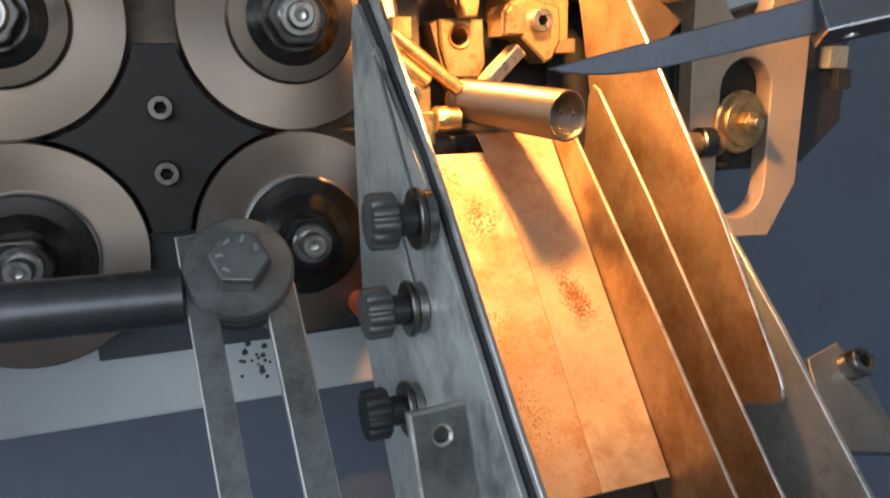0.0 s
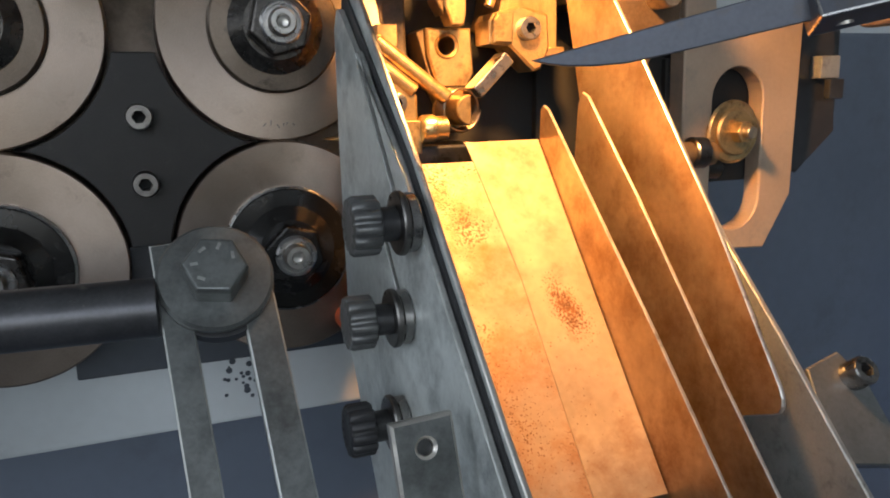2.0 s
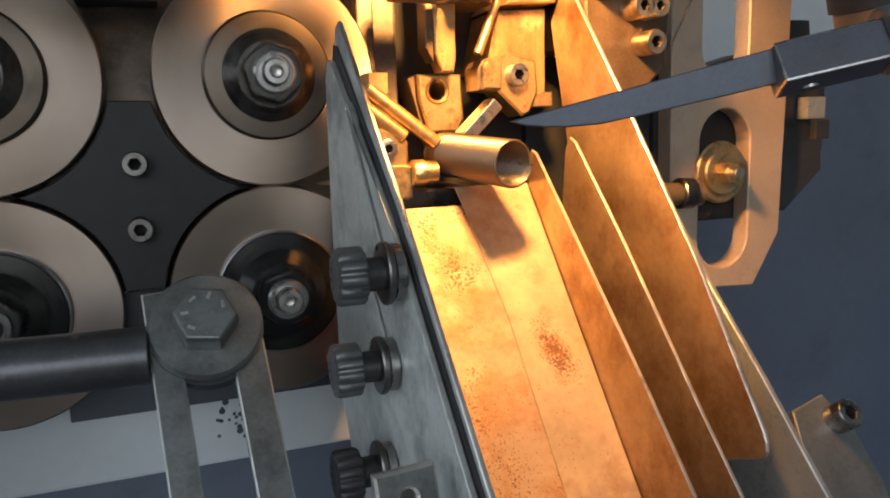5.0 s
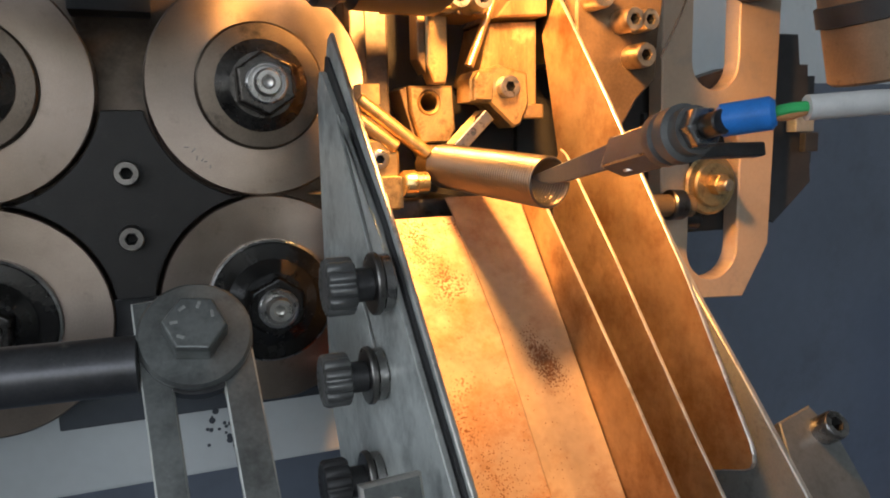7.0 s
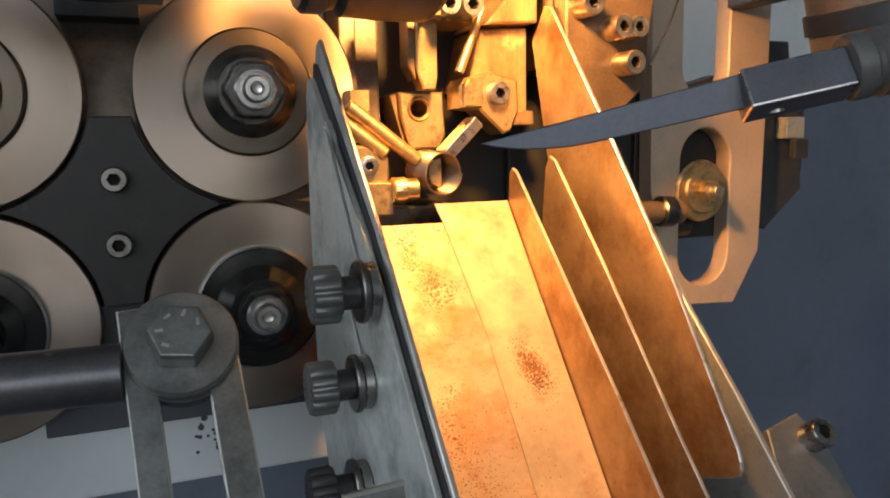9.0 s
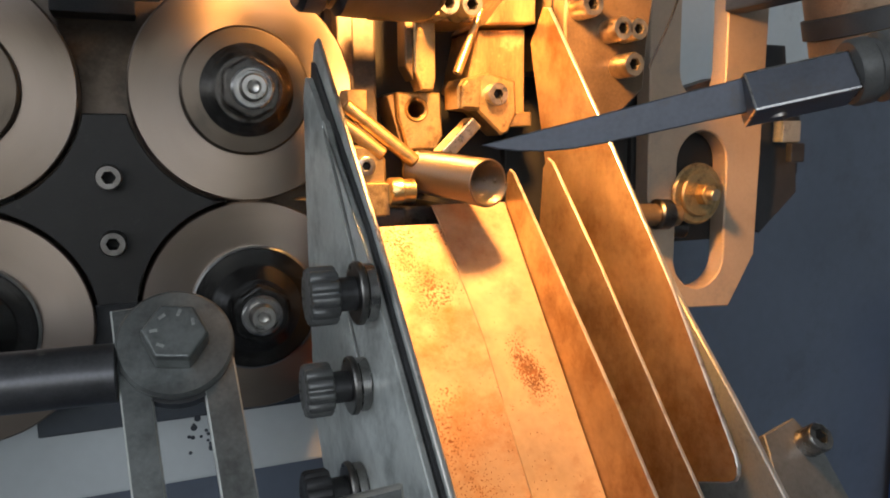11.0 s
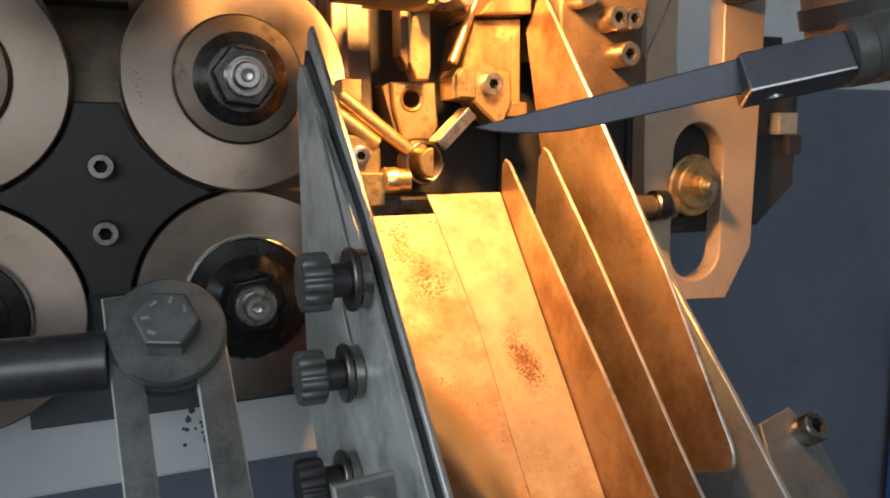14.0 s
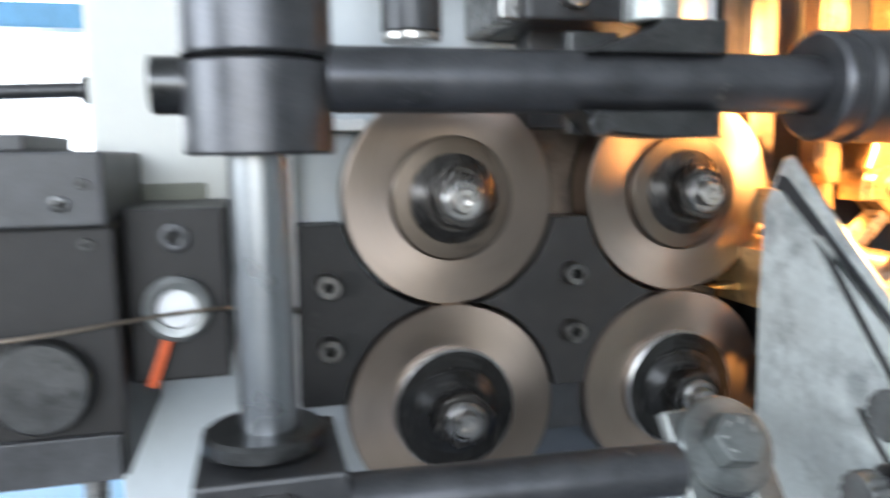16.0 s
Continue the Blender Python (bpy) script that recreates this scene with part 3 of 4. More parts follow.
    outer = [(0.340, 1.2200), (0.3156, 1.1929), (0.2757, 1.1464), (0.2442, 1.1150), (0.2184, 1.0876), (0.150, 1.017), (0.150, 0.97), (0.26, 1.0), (0.335, 1.15)]
    part("outer_sheet", upright(slab(outer, [], 0.0025, 0.0005, True), 0.2150), BARSTEEL, c, "grey outer side sheet", WORN)
    return c


chute_frame()


# ---- adjusting hardware on the chute plate ----
def star_knob(y, z, r, material):
    k = thing("adjusting_knob", (0.0765, y, z), "black ribbed adjusting knob with steel washers on a chute plate", "knob", "chute plate knobs")
    bm = bmesh.new()
    n = 84

    def ring(x, s):
        out = []
        for j in range(n):
            a = 2 * math.pi * j / n
            f = 1.0 + 0.06 * math.tanh(2.6 * (math.cos(12 * a) + 0.45))
            q = s * (f if s > r * 0.7 else 1.0)
            out.append(bm.verts.new((x, y + q * math.cos(a), z + q * math.sin(a))))
        return out
    rings = [ring(0.0645, r * 0.5), ring(0.0645, r * 0.92), ring(0.0638, r), ring(0.0570, r), ring(0.0560, r * 0.93), ring(0.0556, r * 0.72), ring(0.0560, r * 0.6), ring(0.0562, r * 0.2)]
    for a, b in zip(rings, rings[1:]):
        for j in range(n):
            bm.faces.new((a[j], a[(j + 1) % n], b[(j + 1) % n], b[j]))
    bm.faces.new(rings[0]), bm.faces.new(rings[-1])
    bmesh.ops.recalc_face_normals(bm, faces=bm.faces[:])
    smooth(part("grip", bm, material, k, "ribbed grip"))
    smooth(part("neck", rod((0.0644, y, z), (0.0712, y, z), r * 0.62), BLACKOX, k))
    smooth(part("washer", rod((0.0704, y, z), (0.0727, y, z), r * 1.16, 40), NUTMID, k, "flat steel washer"))
    smooth(part("washer", rod((0.0727, y, z), (0.0764, y, z), r * 1.06, 40), NUTSTEEL, k, "flat steel washer"))


for ky, kz, kr, km in ((0.2540, 1.1675, 0.0086, KNOB), (0.2640, 1.1350, 0.0083, KNOB), (0.2700, 1.0960, 0.0085, RUBBER)):
    star_knob(ky, kz, kr, km)


def stop_bar():
    b = thing("stop_bar", (0.064, 0.217, 1.02), "worn flat steel bar with a drilled hole", "bar")
    bm = slab([(-0.0085, -0.11), (0.0085, -0.11), (0.0085, 0.0), (-0.0085, 0.0)], [circle(0.0, -0.0076, 0.0023, 20)], 0.0045, 0.0008, True)
    part("bar", turn(bm, pose(0.0622, 0.2110, 1.1235, -14, -3, 0)), LINKSTEEL, b, "", WORN)
    bm = lathe([(0, -0.001), (0.0021, -0.001), (0.0023, 0.0025), (0, 0.0025)], 20)
    part("pin", turn(bm, pose(0.0622, 0.2110, 1.1235, -14, -3, 0) @ pose(0, 0.003, -0.0076)), DARKSTEEL, b, "small bright pin in the hole")
    part("foot", box(0.056, 0.0764, 0.180, 0.238, 1.006, 1.022), DARKSTEEL, b)


stop_bar()


# ---- clamp rods and link ----
def link_arm():
    a = thing("slotted_link", (0.03, 0.28, 0.98), "worn dark steel slotted link with a large hexagonal bolt", "link")
    w, e, s, mid = 0.0196, 0.0166, 0.0077, -0.0022
    out = circle(0, 0, e, 12, 0, 90) + [(-w, 0.0165), (-w, -0.20), (e, -0.20)]
    hole = circle(mid, -0.012, s, 12, 0, 180) + [(mid - s, -0.185), (mid + s, -0.185)]
    bm = slab(out, [hole], 0.007, 0.0006, True)
    m = pose(0.0205, 0.2900, 1.1470, -34, -4.0, 0)
    part("slotted_bar", turn(bm, m), LINKSTEEL, a, "", BARSTEEL)
    hub = m @ pose(-0.0010, -0.0002, 0.0006)

    def on(bm, lift):
        return turn(bm, hub @ pose(0, -lift, 0))
    disc = [(0, 0), (0.0178, 0), (0.0184, -0.0006), (0.0184, -0.0030), (0.0174, -0.0042), (0, -0.0042)]
    smooth(part("washer", on(lathe(disc, 64), 0.0), LINKSTEEL, a, "large thick washer"))
    smooth(part("spacer_washer", turn(lathe([(0, 0.0062), (0.0180, 0.0062), (0.0180, 0.0004), (0, 0.0004)], 64), hub @ pose(0.0004, 0, -0.0015)), BLACKOX, a))
    bolt = part("hexagonal_bolt", turn(hexagon(0.0104, 0.0100, 0.0012), hub @ pose(0, -0.0042, 0, 0, 12, 0)), LINKSTEEL, a, "dark hexagonal bolt head with worn marks")
    for k in range(5):
        ang = radians(20 + 50 * k)
        part("stamped_mark", turn(box(-0.0005, 0.0005, -0.0144, -0.0140, -0.0012, 0.0012, 0), hub @ pose(0.0062 * math.cos(ang), 0, 0.0062 * math.sin(ang), 0, 30 * k, 0)), BARSTEEL, bolt)


link_arm()


def clamp_stand():
    s = thing("clamp_stand", (-0.144, 0.31, 1.08), "black steel clamp stand of two round rods and a post", "clamp stand")
    smooth(part("lower_rod", rod((-0.122, 0.294, 1.1420), (0.0013, 0.291, 1.1405), 0.0096, 40), RODBLACK, s, "black round rod"))
    smooth(part("post", rod((-0.1441, 0.31, 1.158), (-0.1441, 0.31, 1.312), 0.0099, 40), POST, s, "polished dark post"))
    smooth(part("post_collar", rod((-0.1460, 0.31, 1.1585), (-0.1460, 0.31, 1.1655), 0.0208, 48, 0.0014), DARKSTEEL, s, "flat collar"))
    base = part("base_block", box(-0.1685, -0.1205, 0.283, 0.338, 1.06, 1.1575, 0.0015), BLACKOX, s)
    part("bolt", turn(hexagon(0.0100, 0.008, 0.001), pose(-0.1440, 0.283, 1.1440)), NUTSTEEL, base, "bright hexagonal bolt")
    for z0, z1 in ((1.2578, 1.2870), (1.2884, 1.3250)):
        smooth(part("clamp_half", turn(lathe([(0, 0), (0.0230, 0), (0.0240, -0.001), (0.0240, z0 - z1 + 0.001), (0.0230, z0 - z1), (0, z0 - z1)], 64), along((-0.1432, 0.31, z0), (0, 0, 1))), RODBLACK, s, "black clamp half"))
    smooth(part("upper_rod", rod((-0.122, 0.31, 1.2823), (0.086, 0.31, 1.2823), 0.0111, 40), RODBLACK, s, "black round rod"))
    smooth(part("rod_nut", rod((-0.176, 0.31, 1.2800), (-0.160, 0.31, 1.2800), 0.0092, 24), DARKSTEEL, s))


clamp_stand()


def lamp_head():
    h = thing("work_lamp", (0.09, 0.31, 1.26), "dark grey work lamp head clamped on a rod", "lamp")
    prof = [(0.0112, 0), (0.0196, 0), (0.0214, -0.002), (0.0214, -0.009), (0.0196, -0.011), (0.0196, -0.0128), (0.0220, -0.023), (0.0226, -0.052), (0.0212, -0.058), (0.0, -0.058)]
    smooth(part("collar", turn(lathe(prof[:6] + [(0.0, -0.0128)], 64), along((0.0672, 0.31, 1.2815), (1, 0, 0))), RODBLACK, h))
    smooth(part("body", turn(lathe([(0.0, -0.020), (0.0188, -0.020)] + prof[6:], 64), along((0.0600, 0.31, 1.2815), (1, 0, 0))), BLACKOX, h))
    aim = Vector((0.037, 0.138, -0.140)).normalized()
    bulb = Vector((0.139, 0.283, 1.322))
    hood = lathe([(0.0030, 0.016), (0.0072, 0.010), (0.0092, -0.0010), (0.0088, -0.0010), (0.0068, 0.010), (0.0, 0.0145)], 40)
    smooth(part("hood", turn(hood, along(bulb, aim)), RODBLACK, h, "small dark lamp hood"))
    smooth(part("gooseneck", tube([(0.1180, 0.31, 1.3000), (0.1180, 0.295, 1.3280), (0.1280, 0.276, 1.3380), bulb - aim * 0.0150], 0.0030, 12), BLACKOX, h, "short bent lamp neck"))
    smooth(part("rim", rod((0.1182, 0.31, 1.2815), (0.1215, 0.31, 1.2815), 0.0195, 56, 0.001), DARKSTEEL, h))


lamp_head()


def lever_block():
    b = thing("pressure_lever", (0.0, 0.295, 1.26), "dark steel clamp jaw hanging on a round rod", "clamp jaw")
    part("lower_jaw", turn(slab([(-0.034, 1.2720), (0.022, 1.2720), (0.022, 1.2620), (-0.004, 1.2620), (-0.024, 1.2640)], [], 0.020, 0.0008), pose(0, 0.300, 0)), DARKSTEEL, b)
    part("upper_jaw", turn(slab([(-0.032, 1.2915), (0.0235, 1.2915), (0.0235, 1.3040), (-0.002, 1.3040), (-0.006, 1.3010)], [], 0.020, 0.0008), pose(0, 0.300, 0)), DARKSTEEL, b)
    smooth(part("pin_ring", rod((-0.001, 0.312, 1.3160), (-0.001, 0.312, 1.3185), 0.0114, 40), BLACKOX, b, "dark ring on the pin"))
    part("web", box(-0.030, -0.010, 0.3205, 0.326, 1.264, 1.302), DARKSTEEL, b)
    part("hexagonal_nut", turn(hexagon(0.0052, 0.004), pose(-0.0280, 0.2995, 1.2670)), DARKSTEEL, b)
    smooth(part("bright_pin", rod((-0.001, 0.312, 1.3040), (-0.001, 0.312, 1.34), 0.0105, 40), BARSTEEL, b, "dull grey round pin"))
    d = thing("roller_guard", (0.0, 0.40, 1.27), "dark block between the upper feed rollers", "guard")
    part("block", box(-0.0185, 0.0150, 0.393, 0.4118, 1.2690, 1.32), BLACKOX, d)


lever_block()


def upper_fittings():
    c = thing("air_cylinder", (-0.0795, 0.40, 1.304), "black cylinder with a bright end ring", "cylinder")
    smooth(part("barrel", rod((-0.0795, 0.37, 1.3075), (-0.0795, 0.37, 1.42), 0.0125, 40), BLACKOX, c))
    smooth(part("ring", rod((-0.0795, 0.37, 1.3040), (-0.0795, 0.37, 1.3073), 0.0122, 40), SCREW, c, "bright end ring"))
    part("mount", box(-0.092, -0.067, 0.383, 0.4295, 1.34, 1.40), BLACKOX, c)
    t = thing("slide_block", (-0.01, 0.36, 1.30), "dark grey slide block with a socket screw", "block")
    part("body", box(-0.0300, 0.0400, 0.365, 0.4295, 1.3140, 1.42, 0.0015), BLACKOX, t)
    part("side_rail", box(-0.0400, -0.0305, 0.372, 0.4295, 1.3150, 1.42, 0.001), NUTSTEEL, t)
    smooth(part("cap_screw", cap_screw((-0.0095, 0.365, 1.3250), (0, -1, 0), 0.0062, 0.006), SCREW, t, "bright socket head screw"))


upper_fittings()


def wire_straightener():
    b = thing("wire_straightener", (-0.22, 0.34, 1.14), "dark grey wire straightener block with round rollers", "block")
    part("body", box(-0.300, -0.1945, 0.335, 0.4295, 1.143, 1.2340, 0.0012), GUIDEBLACK, b)
    part("cap", box(-0.300, -0.1955, 0.329, 0.4295, 1.2345, 1.2600, 0.0012), RUBBED, b)
    part("cap_step", box(-0.300, -0.2200, 0.333, 0.40, 1.2602, 1.2660, 0.0008), RUBBED, b)
    smooth(part("roller", rod((-0.2200, 0.335, 1.1795), (-0.2200, 0.327, 1.1795), 0.0165, 56, 0.001), DARKSTEEL, b, "dark round roller"))
    for x, z, r in ((-0.2095, 1.2425, 0.0028), (-0.2035, 1.2280, 0.0022), (-0.2020, 1.2490, 0.0020)):
        smooth(part("cap_screw", cap_screw((x, 0.329 if z > 1.2345 else 0.335, z), (0, -1, 0), r, 0.0016), DARKSTEEL, b))
    part("stud", rod((-0.2080, 0.345, 1.1429), (-0.2080, 0.345, 1.128), 0.0045, 20), SCREW, b, "bright threaded stud")
    part("lower_step", box(-0.300, -0.196, 0.331, 0.3349, 1.1432, 1.1600, 0.0005), RUBBED, b)
    g = thing("wire_inlet_guide", (-0.176, 0.35, 1.17), "dark plate with a round white wire eyelet and orange lever", "guide plate")
    part("plate", box(-0.1940, -0.158, 0.350, 0.4295, 1.1725, 1.2385, 0.0012), GUIDEBLACK, g)
    smooth(part("ring", lathe([(0.0122, 0.35), (0.0124, 0.345), (0.0104, 0.3438), (0.0075, 0.3445), (0.0075, 0.3495)], 48), GREYSTEEL, g))
    g.children[-1].location = (g.children[-1].location[0] - 0.1760, g.children[-1].location[1], g.children[-1].location[2] + 1.2012)
    smooth(part("eyelet", rod((-0.1760, 0.3499, 1.2012), (-0.1760, 0.3462, 1.2012), 0.0074, 40), WHITEDIAL, g, "white eyelet disc"))
    smooth(part("cap_screw", cap_screw((-0.1760, 0.350, 1.2275), (0, -1, 0), 0.0055, 0.002), BLACKOX, g))
    bm = box(-0.0017, 0.0017, -0.0015, 0.0015, -0.021, 0.0, 0.0006)
    part("lever", turn(bm, pose(-0.1795, 0.3465, 1.1915, 0, 20, 0)), ORANGE, g, "small orange lever")
    w = tube([(-0.300, 0.3245, 1.1950), (-0.230, 0.3255, 1.1975), (-0.190, 0.3350, 1.2000), (-0.176, 0.3400, 1.2006), (-0.156, 0.3470, 1.2000), (-0.130, 0.385, 1.1890), (-0.1270, 0.398, 1.1880), (-0.05, 0.398, 1.1875)], 0.00075, 8)
    smooth(solid("feed_wire", w, SPRINGWIRE, "thin bright spring wire running into the rollers", "wire"))


wire_straightener()


# ---- coiling tools ----
def tool_plate():
    p = thing("coiling_station", (0.17, 0.43, 1.15), "oily steel coiling station plate behind the tools", "machine station")
    # back plate coloured black for the deep shade behind the tools
    part("back_plate", box(0.1055, 0.2625, 0.4240, 0.4299, 1.08, 1.50, 0.001), SHADEBLACK, p)
    part("left_column", box(0.1045, 0.1275, 0.408, 0.4238, 1.2140, 1.40, 0.0015), HOUSING, p)
    part("edge_strip", box(0.1045, 0.1130, 0.398, 0.4078, 1.2140, 1.40, 0.0010), HOUSING, p)
    part("right_column", turn(slab([(0.1690, 1.2400), (0.2030, 1.2250), (0.2030, 1.2720), (0.1760, 1.2700)], [], 0.034, 0.0008), pose(0, 0.3895, 0)), SLIDE, p, "oily scratched steel block")
    part("slide_top", turn(slab([(0.1750, 1.2712), (0.2040, 1.2732), (0.2040, 1.42), (0.2000, 1.42), (0.1995, 1.3000)], [], 0.044, 0.0010), pose(0, 0.3795, 0)), SLIDE, p, "scratched oily slide")
    part("tool_strip", box(0.1140, 0.1415, 0.356, 0.3790, 1.2700, 1.2735, 0.0006), TOOL, p, "rubbed steel strip")
    for x in (0.1478, 0.1595):
        smooth(part("cap_screw", cap_screw((x, 0.3790, 1.2768), (0, -1, 0), 0.0056, 0.0190), SCREW, p, "bright socket head screw"))
    part("screw_bridge", box(0.1400, 0.1700, 0.3792, 0.4100, 1.2715, 1.30, 0.0008), OILY, p)
    part("floor_block", box(0.1045, 0.1550, 0.375, 0.4238, 1.1500, 1.1830, 0.0015), DARKSTEEL, p)


tool_plate()


def coiling_tools():
    a = thing("mandrel_holder", (0.15, 0.41, 1.21), "tapered tool steel mandrel holder with a drilled hole", "tool holder")
    out = [(0.1345, 1.2390), (0.1583, 1.2390), (0.1597, 1.2170), (0.1560, 1.2100), (0.1400, 1.2100), (0.1352, 1.2260)]
    part("body", turn(slab(out, [circle(0.1450, 1.2305, 0.0046, 28)], 0.026, 0.001), pose(0, 0.3978, 0)), TOOL, a)
    smooth(part("hole_lip", turn(lathe([(0.0046, 0.004), (0.0046, 0.0), (0.0058, -0.0009), (0.0068, 0.0002)], 36), pose(0.1450, 0.3978, 1.2305)), TOOL, a))
    part("cheek", turn(slab([(0.1305, 1.2370), (0.1342, 1.2385), (0.1349, 1.2262), (0.1396, 1.2105), (0.1375, 1.2120)], [], 0.020), pose(0, 0.4010, 0)), OILY, a)
    part("nose", turn(slab([(0.1400, 1.2093), (0.1575, 1.2088), (0.1540, 1.2010), (0.1440, 1.2010)], [], 0.016), pose(0, 0.400, 0)), TOOL, a)
    b = thing("side_block", (0.11, 0.38, 1.18), "tool steel side block with a socket screw", "block")
    out = [(0.094, 1.1790), (0.1190, 1.1790), (0.1190, 1.2060), (0.1140, 1.2120), (0.1040, 1.2125), (0.094, 1.2080)]
    part("body", turn(slab(out, [], 0.040, 0.0012), pose(0, 0.3690, 0)), TOOL, b)
    smooth(part("cap_screw", cap_screw((0.1087, 0.3690, 1.2030), (0, -1, 0), 0.0044, 0.003), SCREW, b))
    part("lower_jaw", box(0.1030, 0.1195, 0.3660, 0.3689, 1.1800, 1.1950, 0.0005), TOOL, b)
    smooth(part("roller_pin", turn(lathe([(0, 0), (0.0058, 0), (0.0064, -0.001), (0.0064, -0.0060), (0.0056, -0.0066), (0.0056, -0.0120), (0.0, -0.0124)], 40), along((0.1190, 0.3660, 1.1912), (1, 0, 0))), BRASS, b, "stepped brass coloured pin"))
    c = thing("coiling_pin", (0.105, 0.38, 1.22), "two round tool steel coiling pins lying side by side", "coiling pin")
    smooth(part("upper_pin", rod((0.1005, 0.3720, 1.2310), (0.1335, 0.3690, 1.2045), 0.0034, 24, 0.0008), TOOL, c))
    smooth(part("lower_pin", rod((0.0965, 0.3720, 1.2245), (0.1180, 0.3700, 1.2080), 0.0034, 24, 0.0008), TOOL, c))
    part("pin_holder", turn(slab([(0.1030, 1.2200), (0.1125, 1.2290), (0.1125, 1.2380), (0.1030, 1.2380)], [], 0.030), pose(0, 0.3760, 0)), TOOL, c)
    d = thing("pitch_tool", (0.175, 0.38, 1.22), "bright square pitch tool in a clamp block", "tool")
    out = [(0.1605, 1.2301), (0.1604, 1.2411), (0.1626, 1.2445), (0.1773, 1.2483), (0.1923, 1.2444), (0.1932, 1.2287), (0.1885, 1.2185), (0.1844, 1.2169), (0.1708, 1.2292)]
    part("clamp_block", turn(slab(out, [], 0.019, 0.0012), pose(0, 0.3795, 0)), TOOL, d)
    smooth(part("cap_screw", cap_screw((0.1800, 0.3795, 1.2372), (0, -1, 0), 0.0056, 0.0055), SCREW, d))
    part("clamp_face", turn(slab([(0.1608, 1.2305), (0.1607, 1.2408), (0.1632, 1.2440), (0.1712, 1.2448), (0.1706, 1.2300)], [], 0.0042, 0.0008), pose(0, 0.3750, 0)), TOOL, d)
    bm = box(-0.0033, 0.0033, -0.006, 0.006, -0.0115, 0.0120, 0.0008)
    part("finger", turn(bm, pose(0.1578, 0.3760, 1.2150, 0, 46, 0)), SCREW, d, "bright square tool finger")
    part("side_lug", box(0.1900, 0.2030, 0.3820, 0.40, 1.2215, 1.2290, 0.0008, True), OILY, d, "", TOOL)
    e = thing("oil_tube", (0.165, 0.40, 1.24), "thin bright metal oil tube", "tube")
    smooth(part("tube", turn(lathe([(0, 0), (0.0019, 0), (0.0019, -0.004), (0.0022, -0.016), (0.0024, -0.034), (0.0017, -0.034), (0.0017, -0.030), (0, -0.030)], 24), along((0.1715, 0.3760, 1.2780), (-0.0140, -0.001, -0.0320))), TOOL, e))
    f = thing("cutting_mandrel", (0.1440, 0.38, 1.20), "half round steel mandrel inside the coil", "mandrel")
    bm = slab(circle(0, 0, 0.0072, 20, 90, 270), [], 0.034, 0.0006)
    part("mandrel", turn(bm, pose(0.1455, 0.3690, 1.1990)), TOOL, f)


coiling_tools()


def upper_cutter():
    """The cutter slide, built round its own base point."""
    c = thing("cutter", (0.1510, 0.395, 1.2440), "upright tool steel cutter with a chamfered end", "cutter")
    out = [(0.1397, 1.2480), (0.1433, 1.2392), (0.1496, 1.2392), (0.1508, 1.2450), (0.1511, 1.34), (0.1397, 1.34)]
    part("cutter_bar", turn(slab(out, [], 0.012, 0.0008), pose(0, 0.3850, 0)), TOOL, c)
    # added darker strip standing in for the cutter's shaded left face
    part("cutter_holder", turn(slab([(0.1355, 1.2508), (0.1396, 1.2440), (0.1396, 1.34), (0.1355, 1.34)], [], 0.012, 0.0005), pose(0, 0.3865, 0)), OILY, c)
    return c


CUTTER = upper_cutter()


# ---- right-hand brackets ----
def screw_block():
    b = thing("tool_slide", (0.23, 0.36, 1.22), "dark oily steel tool slide with four socket screws", "slide block")
    out = [(0.2060, 1.330), (0.2640, 1.330), (0.2545, 1.2620), (0.2530, 1.2400), (0.2420, 1.2300), (0.2300, 1.2120), (0.2060, 1.2150)]
    part("body", turn(slab(out, [], 0.012, 0.001), pose(0, 0.3550, 0)), OILYPLATE, b)
    part("slide_root", box(0.2060, 0.2500, 0.3672, 0.4178, 1.250, 1.33, 0.001), DARKSTEEL, b)
    smooth(part("cable", tube([(0.2740, 0.3500, 1.3000), (0.2640, 0.3480, 1.2760), (0.2520, 0.3500, 1.2500)], 0.0005, 8), GREASY, b, "thin dark cable"))
    for x, z, r in ((0.2308, 1.2670, 0.0058), (0.2397, 1.2671, 0.0054), (0.2377, 1.2503, 0.0060), (0.2136, 1.2772, 0.0060)):
        smooth(part("cap_screw", cap_screw((x, 0.3550, z), (0, -1, 0), r, 0.0130), SCREWLIT, b, "bright socket head screw"))
    # added black plate: its colour supplies the dark of the recess
    part("carrier", box(0.2060, 0.3020, 0.4180, 0.4235, 1.140, 1.2640, 0.001), SHADEBLACK, b, "black plate standing in for a recess's shade")
    return b


screw_block()


